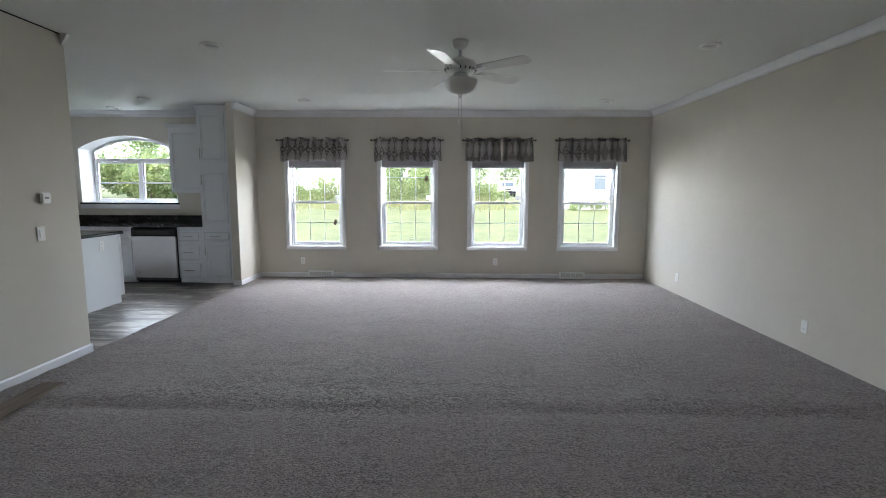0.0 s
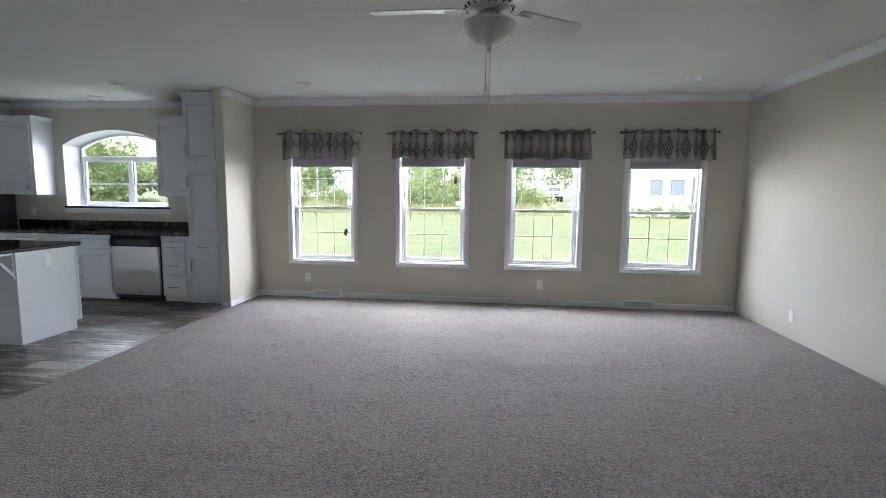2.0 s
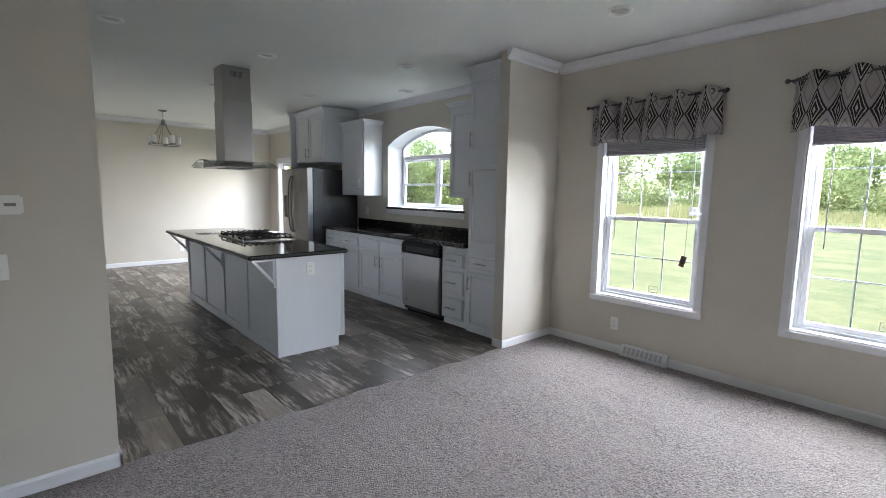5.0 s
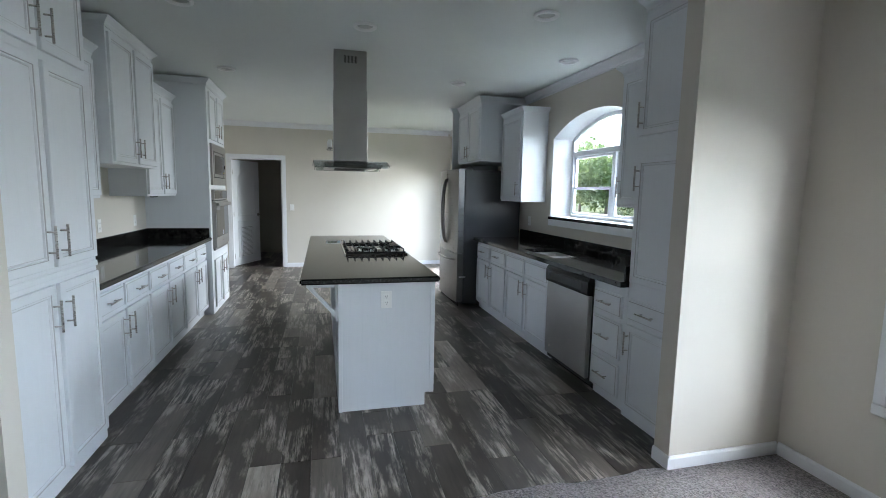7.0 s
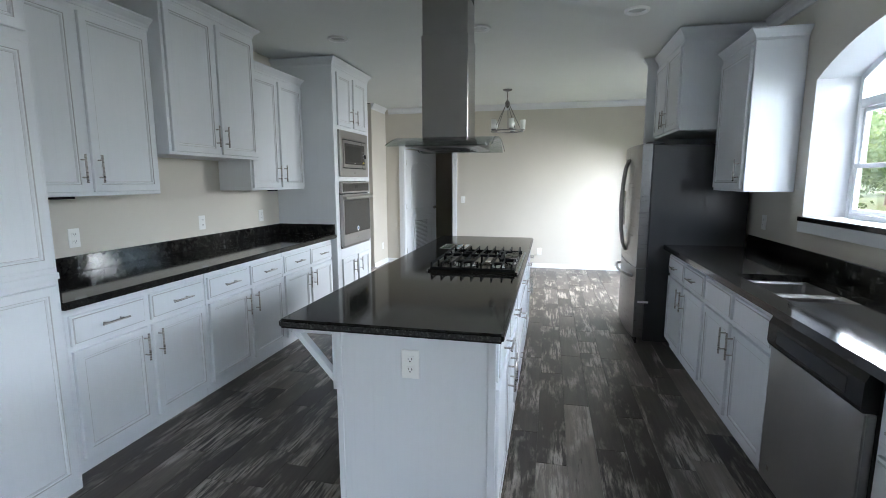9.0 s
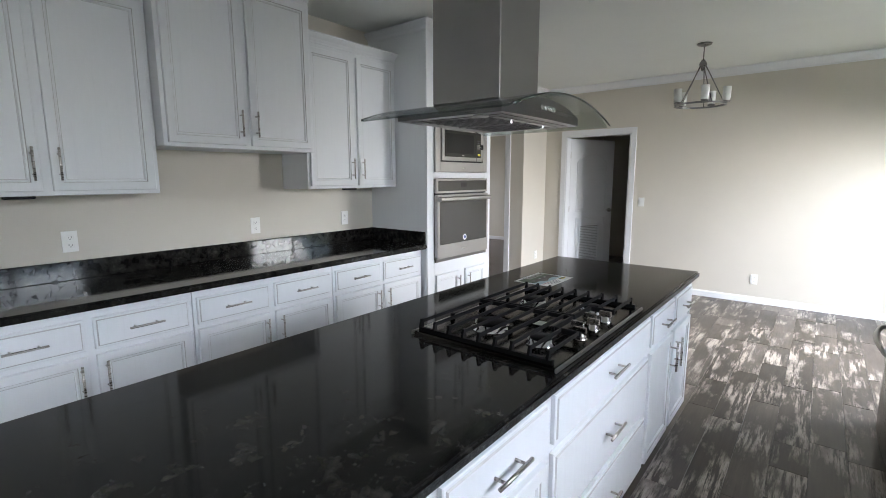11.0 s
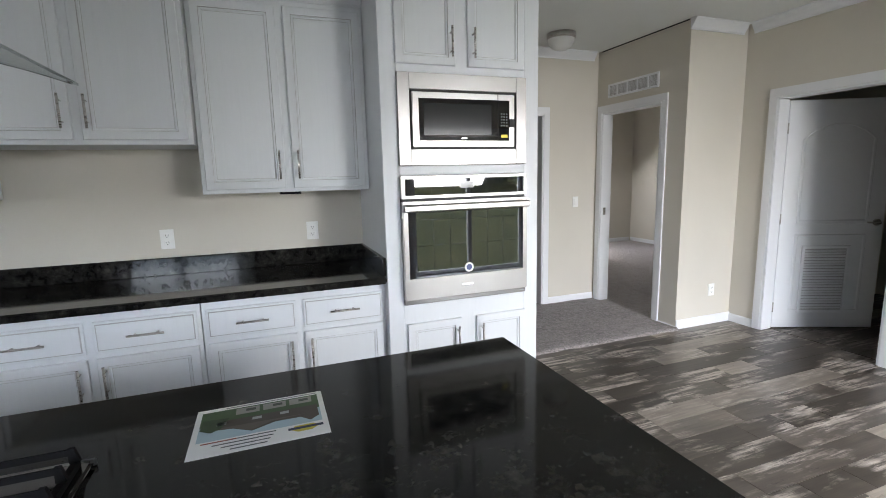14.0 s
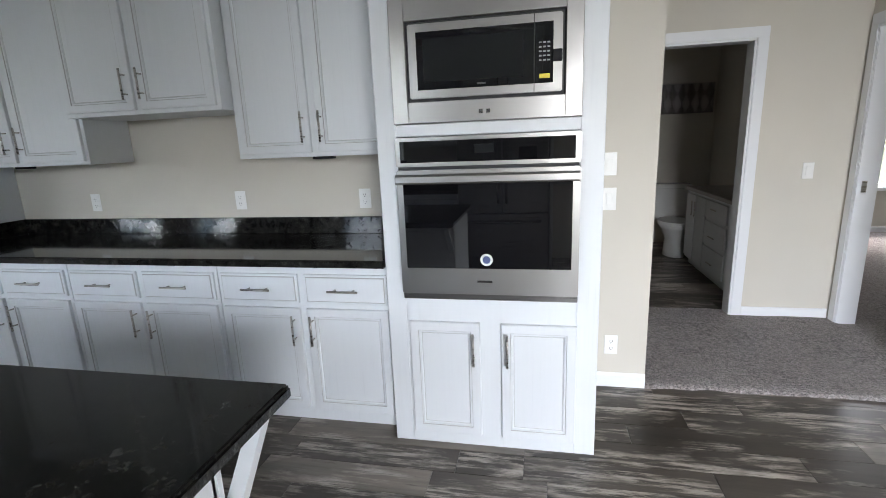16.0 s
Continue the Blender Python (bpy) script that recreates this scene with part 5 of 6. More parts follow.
    for a, b in zip(slabs, slabs[1:]):
        for q in range(4):
            bm.faces.new((a[q], a[(q + 1) % 4], b[(q + 1) % 4], b[q]))
    bm.faces.new(slabs[0])
    bm.faces.new(slabs[-1])
    bmesh.ops.recalc_face_normals(bm, faces=bm.faces[:])
    part("glass_canopy", bm, M_HOODGLASS, o, "arched tinted glass canopy")
    for yy in (cy + 0.321, cy - 0.321):
        pts = [(cx - 0.385 + 0.77 * k / 24, yy + (0.004 if yy > cy else -0.004), arch(cx - 0.385 + 0.77 * k / 24) - 0.003) for k in range(25)]
        part("glass_rim", bent_bar(pts, 0.0032, (0, 1, 0), 6), M_GLASSRIM, o, "dark green polished glass edge", True)
    return o


hood()


def leaflet():
    lx, ly = -6.126, 5.238
    o = thing("leaflet", (lx, ly, 0.9145), "printed colour leaflet with a house photo lying on the island", "paper")
    part("sheet", B(-0.142 + lx, -0.107 + ly, 0.9146, 0.142 + lx, 0.107 + ly, 0.9152), M_PLASTIC, o)
    z = 0.9153

    def ink(nm, pts, c, layer=0):
        m = bpy.data.materials.get("ink_" + nm) or mat("ink_" + nm, c, 0.45)
        zz = z + layer * 0.0003
        part(nm, prism(bmesh.new(), [(lx + a, ly + b) for a, b in pts], "z", zz, zz + 0.0002), m, o)

    def strip(nm, a0, b0, a1, b1, c, layer=0):
        ink(nm, [(a0, b0), (a1, b0), (a1, b1), (a0, b1)], c, layer)
    # the sheet lies with its head towards the window; the photo's sky is on that side
    strip("photo_sky", -0.13, -0.09, 0.13, 0.045, (0.38, 0.50, 0.55))
    strip("photo_lawn", -0.13, -0.09, 0.13, -0.02, (0.055, 0.10, 0.04), 1)
    ink("photo_house", [(-0.125, -0.035), (0.115, -0.035), (0.115, 0.0), (0.06, 0.008), (0.02, 0.034), (-0.03, 0.012), (-0.085, 0.014), (-0.105, 0.036), (-0.125, 0.02)], (0.075, 0.06, 0.05), 2)
    ink("photo_roof", [(-0.10, 0.002), (0.10, -0.004), (0.055, 0.010), (0.02, 0.030), (-0.02, 0.008)], (0.12, 0.10, 0.085), 3)
    for a in (-0.06, 0.0, 0.075):
        strip("photo_window", a, -0.028, a + 0.02, -0.016, (0.4, 0.42, 0.42), 4)
    for k, a in enumerate((-0.115, -0.055, 0.005)):
        strip("inset_photo", a, -0.085, a + 0.052, -0.055, (0.30, 0.29, 0.26), 2)
        strip("inset_shade", a + 0.008, -0.078, a + 0.03, -0.066, (0.06, 0.065, 0.05), 3)
    ink("photo_tree", [(0.07, -0.045), (0.125, -0.05), (0.128, -0.005), (0.105, 0.012), (0.085, 0.0)], (0.03, 0.055, 0.022), 4)
    ink("emblem", [(-0.11, 0.052), (-0.07, 0.052), (-0.06, 0.066), (-0.075, 0.078), (-0.105, 0.078), (-0.12, 0.066)], (0.55, 0.45, 0.04), 1)
    strip("emblem_bar", -0.13, 0.058, -0.055, 0.068, (0.02, 0.03, 0.06), 2)
    for k in range(4):
        strip("text_bar", -0.03 + 0.006 * k, 0.052 + k * 0.013, 0.115 - 0.018 * k, 0.056 + k * 0.013, (0.10, 0.10, 0.11), 1)
    strip("text_bar_red", 0.05, 0.052, 0.12, 0.056, (0.28, 0.06, 0.05), 2)
    strip("head_line", -0.13, -0.1, 0.08, -0.096, (0.25, 0.25, 0.25), 1)
    return o


leaflet()


# ---- living room, dining, hall ----
def ceiling_fan():
    cx, cy = 0.38, 4.12
    o = thing("ceiling_fan", (cx, cy, 2.70), "white five-blade ceiling fan with bowl light and pull chain", "ceiling fan")
    part("canopy", lathe(bmesh.new(), [(0, 2.699), (0.068, 2.699), (0.068, 2.68), (0.055, 2.645), (0.022, 2.625), (0, 2.625)], cx, cy), M_FAN, o, smooth=True)
    part("downrod", tube(bmesh.new(), (cx, cy, 2.63), (cx, cy, 2.50), 0.013), M_FAN, o, smooth=True)
    motor = part("motor", lathe(bmesh.new(), [(0, 2.51), (0.035, 2.51), (0.05, 2.49), (0.12, 2.475), (0.135, 2.45), (0.135, 2.41), (0.115, 2.385), (0.07, 2.375), (0, 2.375)], cx, cy, 32), M_FAN, o, smooth=True)
    for k in range(20):
        a = k * math.tau / 20
        x, y = cx + 0.124 * math.cos(a), cy + 0.124 * math.sin(a)
        part("vent_slot", tube(bmesh.new(), (x, y, 2.395), (x + 0.014 * math.cos(a), y + 0.014 * math.sin(a), 2.41), 0.005, n=6), M_DARK, motor)
    part("light_fitter", lathe(bmesh.new(), [(0, 2.374), (0.06, 2.374), (0.075, 2.35), (0.075, 2.325), (0, 2.325)], cx, cy), M_FAN, o, smooth=True)
    part("glass_bowl", lathe(bmesh.new(), [(0.07, 2.335), (0.143, 2.325), (0.145, 2.31), (0.13, 2.27), (0.10, 2.235), (0.06, 2.21), (0.02, 2.198), (0, 2.197)], cx, cy, 32), M_FROST, o, "frosted glass bowl shade", True)
    part("finial", lathe(bmesh.new(), [(0, 2.199), (0.02, 2.197), (0.012, 2.185), (0.016, 2.178), (0, 2.165)], cx, cy, 16), M_FAN, o, smooth=True)
    for dx, end in ((-0.012, 1.99), (0.012, 1.90)):
        c = part("pull_chain", tube(bmesh.new(), (cx + dx, cy - 0.03, 2.30), (cx + dx, cy - 0.03, end), 0.0018, n=6), M_NICKEL, o, "thin pull chain")
        part("chain_pull", lathe(bmesh.new(), [(0, end), (0.004, end), (0.007, end - 0.02), (0.007, end - 0.045), (0, end - 0.05)], cx + dx, cy - 0.03, 10), M_FAN, c, smooth=True)
    for k in range(5):
        a = radians(180 + 72 * k)
        rot = Matrix.Translation((cx, cy, 2.40)) @ Matrix.Rotation(a, 4, "Z")
        arm = bmesh.new()
        rings(arm, [[(x, y, z + 0.003) for x, y, z in l] + [(x, y, z - 0.003) for x, y, z in reversed(l)] for l in
                    ([(0.10, -0.02, 0.005), (0.10, 0.02, 0.005)], [(0.15, -0.014, -0.008), (0.15, 0.014, -0.008)], [(0.185, -0.035, -0.012), (0.185, 0.035, -0.006)], [(0.25, -0.04, -0.012), (0.25, 0.04, -0.003)])])
        arm.transform(rot)
        bl = bmesh.new()
        outline = [(0.19, -0.052), (0.60, -0.068), (0.645, -0.055), (0.66, -0.03), (0.66, 0.03), (0.645, 0.055), (0.60, 0.068), (0.19, 0.052)]
        rings(bl, [[(x, y, -0.006 - y * 0.2) for x, y in outline], [(x, y, 0.0 - y * 0.2) for x, y in outline]])
        bl.transform(rot)
        b = part("blade", bl, M_FAN, o)
        part("blade_arm", arm, M_FAN, b)
    # a short rod: motor, blades and bowl hang close under the canopy
    for c in o.children:
        if c.name.split(".")[0] not in ("canopy", "downrod"):
            c.location.z += 0.055
    return o


ceiling_fan()


def downlight():
    o = thing("recessed_light", (0, 0, CEIL), "white recessed ceiling light, switched off", "ceiling light", "recessed ceiling lights")
    part("trim_ring", lathe(bmesh.new(), [(0.088, CEIL - 0.0005), (0.088, CEIL - 0.012), (0.078, CEIL - 0.02), (0.066, CEIL - 0.014), (0.06, CEIL - 0.0006)], 0, 0, 28), M_RING, o, smooth=True)
    part("lens", lathe(bmesh.new(), [(0.0595, CEIL - 0.002), (0.04, CEIL - 0.004), (0, CEIL - 0.005)], 0, 0, 28), mat("lens_grey", (0.45, 0.45, 0.44), 0.3), o, "unlit frosted lens", True)
    return o


spots = [(-1.81, 4.2), (2.55, 4.25), (-1.79, 6.75), (2.48, 6.8), (-3.98, 6.6), (-4.93, 7.3), (-4.58, 5.42), (-4.45, 4.2), (-6.27, 4.16), (-6.27, 5.41), (-6.12, 6.59)]
dl = downlight()
dl.location = (*spots[0], CEIL)
for x, y in spots[1:]:
    copy_thing(dl, pose(x, y, CEIL))


def valance(x, k):
    """A gathered valance on a rod with grommets, in front of one window."""
    z0, z1, hw, y = 1.905, 2.27, 0.535, 7.575
    rod = thing("curtain_rod", (x, 7.65, 2.235), "dark bronze curtain rod with round finials", "curtain rod", "curtain rods")
    bm = tube(bmesh.new(), (x - hw - 0.03, y, 2.235), (x + hw + 0.03, y, 2.235), 0.008, n=10)
    part("rod", bm, M_ROD, rod, smooth=True)
    for s in (-1, 1):
        part("finial", lathe(bmesh.new(), [(0, 2.217), (0.012, 2.222), (0.018, 2.235), (0.012, 2.248), (0, 2.253)], x + s * (hw + 0.04), y, 12), M_ROD, rod, smooth=True)
        part("bracket", B(x + s * (hw + 0.01) - 0.006, y + 0.009, 2.225, x + s * (hw + 0.01) + 0.006, 7.649, 2.245), M_ROD, rod)
    o = thing("valance", (x, y, z1), "grey and black diamond-print fabric window valance", "curtain", "window valances")
    bm = bmesh.new()
    uv = bm.loops.layers.uv.new("UVMap")
    nx, nz = 96, 10
    rnd = random.Random(k + 5)
    ph = rnd.random() * 6
    grid = []
    for j in range(nz + 1):
        t = j / nz
        row = []
        for i in range(nx + 1):
            u = i / nx
            w = math.sin(u * math.tau * 5 + ph * 0.2) * (0.044 + 0.012 * t) + 0.012 * math.sin(u * 41 + ph) * t
            flare = 1 + 0.02 * t
            zz = z0 + (z1 - z0) * (1 - t) + (0.012 * math.sin(u * 31.4 + ph) if j == 0 else 0) + 0.014 * math.sin(u * 17 + ph) * t
            row.append((bm.verts.new((x + (2 * u - 1) * hw * flare + 0.01 * math.cos(u * math.tau * 10) * t, y + w - 0.004 - 0.012 * t, zz)), u, t))
        grid.append(row)
    for a, b in zip(grid, grid[1:]):
        for i in range(nx):
            q = (a[i], a[i + 1], b[i + 1], b[i])
            f = bm.faces.new([v[0] for v in q])
            for lp, v in zip(f.loops, q):
                lp[uv].uv = (v[1] * 10.4 + 0.13 * k, v[2] * 1.25 + (0.9, 0.62, 0.4, 0.75)[k])
    part("fabric", bm, M_FABRIC, o, smooth=True).modifiers.new("thickness", "SOLIDIFY").thickness = 0.0025
    for i in range(10):
        u = (i + 0.5) / 10
        gx = x + (2 * u - 1) * hw
        g = bmesh.new()
        yy = y + math.sin(u * math.tau * 5 + ph * 0.2) * 0.044 - 0.008
        for a in range(16):
            a0, a1 = a * math.tau / 16, (a + 1) * math.tau / 16
            tube(g, (gx + 0.02 * math.cos(a0), yy, 2.233 + 0.02 * math.sin(a0)), (gx + 0.02 * math.cos(a1), yy, 2.233 + 0.02 * math.sin(a1)), 0.0045, n=6, caps=False)
        part("grommet", g, M_ROD, o, "dark metal grommet", True)


def blind(x, k):
    o = thing("window_blind", (x, 7.70, 1.9), "grey blind drawn up to a thin stack", "blind", "window blinds")
    zb = (1.80, 1.805, 1.80, 1.79)[k]
    part("headrail", bevelled(B(x - 0.425, 7.66, 2.07, x + 0.425, 7.71, 2.105), 0.003, 1), M_BLIND, o)
    n = 18
    for i in range(n):
        z = zb + 0.02 + i * (2.065 - zb - 0.02) / n
        part("pleat", prism(bmesh.new(), [(7.662, z + 0.006), (7.672, z), (7.698, z), (7.708, z + 0.006), (7.698, z + 0.0165), (7.672, z + 0.0165)], "x", x - 0.42, x + 0.42), M_BLIND, o)
    part("bottom_rail", bevelled(B(x - 0.424, 7.662, zb, x + 0.424, 7.708, zb + 0.018), 0.003, 1), M_BLIND, o)
    part("wand", tube(bmesh.new(), (x - 0.30, 7.665, 2.06), (x - 0.30, 7.672, 1.05 + 0.06 * k), 0.004, n=8), M_BLIND, o, smooth=True)
    part("cord", tube(bmesh.new(), (x + 0.36, 7.668, 2.06), (x + 0.36, 7.67, 1.30), 0.0022, n=6), M_PLASTIC, o)
    part("cord_tassel", lathe(bmesh.new(), [(0, 1.30), (0.005, 1.295), (0.008, 1.26), (0, 1.255)], x + 0.36, 7.67, 10), M_PLASTIC, o, smooth=True)


for k, x in enumerate(WIN_X):
    valance(x, k)
    blind(x, k)
    solid("window_sticker", B(x + 0.02, 7.735, 0.60, x + 0.10, 7.736, 0.604, x + 0.02, 7.735, 0.656, x + 0.10, 7.736, 0.66, x + 0.02, 7.735, 0.604, x + 0.024, 7.736, 0.656, x + 0.096, 7.735, 0.604, x + 0.10, 7.736, 0.656, x + 0.035, 7.735, 0.625, x + 0.085, 7.736, 0.630), mat("sticker_%d" % k, (0.2, 0.22, 0.16), 0.5), "small printed sticker low on the window pane", "sticker")


def hang_tag(x, z, top, lean):
    o = thing("hang_tag", (x, 7.66, z), "small brown printed tag hanging on a blind cord", "tag", "blind tags")
    bm = bevelled(B(-0.022, -0.0008, -0.045, 0.022, 0.0008, 0.045), 0.0003, 1)
    bm.transform(Matrix.Translation((x, 7.6605, z)) @ Matrix.Rotation(radians(lean), 4, "Y"))
    t = part("card", bm, M_TAG, o)
    part("string", tube(bmesh.new(), (x + 0.012, 7.6605, z + 0.043), (x + 0.03, 7.667, top), 0.0014, n=6), M_ROD, o)
    part("print", B(x - 0.012, 7.6585, z - 0.02, x + 0.012, 7.659, z + 0.012), M_ROD, t)


M_TAG = painted("brown_card", (0.20, 0.13, 0.11), 0.7, 0.1)
hang_tag(-1.615, 0.915, 2.06, 14)
hang_tag(-0.108, 1.63, 2.06, 4)
for x in WIN_X:
    solid("window_label", bevelled(B(x + 0.30, 7.7705, 1.29, x + 0.38, 7.7715, 1.36), 0.0004, 1), M_PLASTIC, "small white paper label on the upper sash", "label", group="sash labels")


def baseboard_register(x0, x1):
    o = thing("floor_register", ((x0 + x1) / 2, 7.65, 0), "white metal baseboard air register", "vent", "baseboard registers")
    y = 7.649
    prof = [(y, 0.0), (y - 0.055, 0.0), (y - 0.055, 0.02), (y - 0.018, 0.098), (y, 0.105)]
    b = part("body", prism(bmesh.new(), prof, "x", x0, x1), M_TRIM, o)
    for k in range(9):
        xa = x0 + 0.03 + k * (x1 - x0 - 0.06) / 9
        bm = bmesh.new()
        rings(bm, [[(xa, y - 0.0515, 0.031), (xa + 0.03, y - 0.0515, 0.031), (xa + 0.03, y - 0.0245, 0.088), (xa, y - 0.0245, 0.088)],
                   [(xa, y - 0.0525, 0.0315), (xa + 0.03, y - 0.0525, 0.0315), (xa + 0.03, y - 0.0255, 0.0885), (xa, y - 0.0255, 0.0885)]])
        part("slot", bm, mat("vent_grey", (0.50, 0.50, 0.49), 0.5) if k == 0 else bpy.data.materials["vent_grey"], b)


baseboard_register(-2.08, -1.66)
baseboard_register(2.085, 2.505)

# a loose board on the carpet by the partition
bm = bevelled(B(-0.085, -0.62, 0.0, 0.085, 0.46, 0.016), 0.004, 2)
M_BOARD = mat("brown_board", (0.12, 0.085, 0.06), 0.5)
gr = noise_of(M_BOARD, coords(M_BOARD, (40, 3, 10)), 1.0, 6)
colour(M_BOARD, ramp(M_BOARD, gr, [(0.3, (0.06, 0.042, 0.03)), (0.7, (0.17, 0.125, 0.09))]))
bump(M_BOARD, gr, 0.3, 0.001)
board = solid("wooden_board", bm, M_BOARD, "loose brown wooden threshold board on the carpet", "board")
board.matrix_world = pose(-2.58, 2.74, 0.008, 0, 0, 4)


def chandelier():
    cx, cy = -8.96, 5.40
    o = thing("chandelier", (cx, cy, CEIL), "brushed nickel ring chandelier with white glass candle shades", "chandelier")
    part("canopy", lathe(bmesh.new(), [(0, 2.699), (0.065, 2.699), (0.06, 2.685), (0.02, 2.672), (0, 2.67)], cx, cy), M_DARKNICKEL, o, smooth=True)
    bm = bmesh.new()
    for k in range(4):
        z = 2.672 - k * 0.03
        tube(bm, (cx - 0.006 * (k % 2), cy, z), (cx + 0.006 * (k % 2), cy, z - 0.03), 0.005, n=8)
    part("chain", bm, M_DARKNICKEL, o, smooth=True)
    part("hub", lathe(bmesh.new(), [(0, 2.56), (0.012, 2.555), (0.03, 2.53), (0.035, 2.51), (0.02, 2.49), (0.014, 2.46), (0, 2.45)], cx, cy), M_DARKNICKEL, o, smooth=True)
    ring = bmesh.new()
    n = 40
    loops = []
    prof = [(0.205, 2.135), (0.225, 2.135), (0.225, 2.15), (0.205, 2.15)]
    rows = [[ring.verts.new((cx + r * math.cos(k * math.tau / n), cy + r * math.sin(k * math.tau / n), z)) for r, z in prof] for k in range(n)]
    for a, b in zip(rows, rows[1:] + rows[:1]):
        for i in range(4):
            ring.faces.new((a[i], a[(i + 1) % 4], b[(i + 1) % 4], b[i]))
    bmesh.ops.recalc_face_normals(ring, faces=ring.faces[:])
    part("ring", ring, M_DARKNICKEL, o)
    for k in range(5):
        a = radians(20 + 72 * k)
        x, y = cx + 0.215 * math.cos(a), cy + 0.215 * math.sin(a)
        part("rod", tube(bmesh.new(), (cx + 0.02 * math.cos(a), cy + 0.02 * math.sin(a), 2.51), (cx + 0.205 * math.cos(a + 0.3), cy + 0.205 * math.sin(a + 0.3), 2.15), 0.005, n=8), M_DARKNICKEL, o, smooth=True)
        part("cup", lathe(bmesh.new(), [(0, 2.15), (0.03, 2.151), (0.034, 2.165), (0, 2.165)], x, y, 16), M_DARKNICKEL, o, smooth=True)
        part("shade", lathe(bmesh.new(), [(0, 2.166), (0.03, 2.167), (0.034, 2.2), (0.036, 2.29), (0.033, 2.29), (0.031, 2.2), (0, 2.172)], x, y, 18), M_FROST, o, "white frosted glass shade", True)
    return o


chandelier()


def dome_light():
    o = thing("dome_light", (-8.8, 2.47, CEIL), "flush dome ceiling light with nickel band", "ceiling light")
    part("band", lathe(bmesh.new(), [(0, 2.699), (0.13, 2.699), (0.13, 2.655), (0.122, 2.65), (0, 2.65)], -8.8, 2.47, 32), M_NICKEL, o, smooth=True)
    part("dome", lathe(bmesh.new(), [(0.12, 2.652), (0.115, 2.62), (0.095, 2.585), (0.06, 2.562), (0, 2.553)], -8.8, 2.47, 32), M_FROST, o, "frosted glass dome", True)


dome_light()


def return_grille():
    x, y0, y1, z0, z1 = -9.609, 2.155, 2.84, 2.205, 2.34
    o = thing("air_return_grille", (x, y0, z0), "white louvred air grille above the bedroom door", "vent")
    fr = part("frame", bevelled(B(x, y0, z0, x + 0.012, y1, z0 + 0.02, x, y0, z1 - 0.02, x + 0.012, y1, z1, x, y0, z0 + 0.02, x + 0.012, y0 + 0.02, z1 - 0.02, x, y1 - 0.02, z0 + 0.02, x + 0.012, y1, z1 - 0.02), 0.002, 1), M_TRIM, o)
    for k in range(1, 5):
        y = y0 + (y1 - y0) * k / 5
        part("divider", B(x, y - 0.008, z0 + 0.0205, x + 0.011, y + 0.008, z1 - 0.0205), M_TRIM, fr)
    part("backing", B(x, y0 + 0.02, z0 + 0.0202, x + 0.002, y1 - 0.02, z1 - 0.0202), mat("grille_shadow", (0.32, 0.31, 0.3), 0.6), o)
    for k in range(9):
        z = z0 + 0.026 + k * 0.0098
        part("slat", prism(bmesh.new(), [(x + 0.003, z), (x + 0.004, z - 0.001), (x + 0.009, z + 0.004), (x + 0.008, z + 0.005)], "y", y0 + 0.0205, y1 - 0.0205), M_TRIM, fr)


return_grille()


# ---- bathroom glimpse ----
def vanity():
    o = thing("vanity", (-9.35, 0.7, 0), "white bathroom vanity with dark top", "vanity")
    part("body", bevelled(B(-9.60, 0.24, 0.08, -9.07, 1.75, 0.82), 0.003, 1), M_CAB, o)
    part("toe_kick", B(-9.60, 0.24, -0.005, -9.12, 1.75, 0.079), M_CAB, o)
    part("top", bevelled(B(-9.606, 0.215, 0.8205, -9.04, 1.77, 0.855), 0.005), painted("brown_stone", (0.16, 0.14, 0.12), 0.3), o, "brown-grey stone top")
    for y0, y1 in ((0.27, 0.55), (0.575, 0.855)):
        part("door", bevelled(B(-9.07, y0, 0.11, -9.052, y1, 0.79), 0.004, 1), M_CAB, o)
    for z in (0.62, 0.36, 0.11):
        d = part("drawer_front", bevelled(B(-9.07, 0.87, z, -9.052, 1.40, z + 0.17 + (0.06 if z < 0.6 else 0)), 0.004, 1), M_CAB, o)
        part("handle", tube(bmesh.new(), (-9.03, 1.07, z + 0.1), (-9.03, 1.2, z + 0.1), 0.006, n=8), M_NICKEL, d)
    for y in (0.515, 0.61):
        part("handle", tube(bmesh.new(), (-9.03, y, 0.58), (-9.03, y, 0.73), 0.006, n=8), M_NICKEL, o)


def toilet():
    o = thing("toilet", (-9.05, -0.3, 0), "white ceramic toilet in the dark bathroom", "toilet")
    por = mat("porcelain", (0.75, 0.75, 0.73), 0.12)
    part("pedestal", rings(bmesh.new(), [[(-9.05 + w * math.cos(a), -0.12 + d * math.sin(a), z) for a in [k * math.tau / 20 for k in range(20)]] for w, d, z in
                                        ((0.12, 0.2, 0.0), (0.11, 0.19, 0.08), (0.10, 0.17, 0.2), (0.15, 0.22, 0.32), (0.19, 0.26, 0.38))]), por, o, smooth=True)
    part("seat", rings(bmesh.new(), [[(-9.05 + 0.19 * math.cos(a), -0.12 + 0.265 * math.sin(a), z) for a in [k * math.tau / 24 for k in range(24)]] for z in (0.381, 0.42)]), por, o)
    part("tank", bevelled(B(-9.27, -0.60, 0.38, -8.83, -0.40, 0.78), 0.02), por, o)
    part("tank_lid", bevelled(B(-9.29, -0.62, 0.7805, -8.81, -0.39, 0.815), 0.008), por, o)


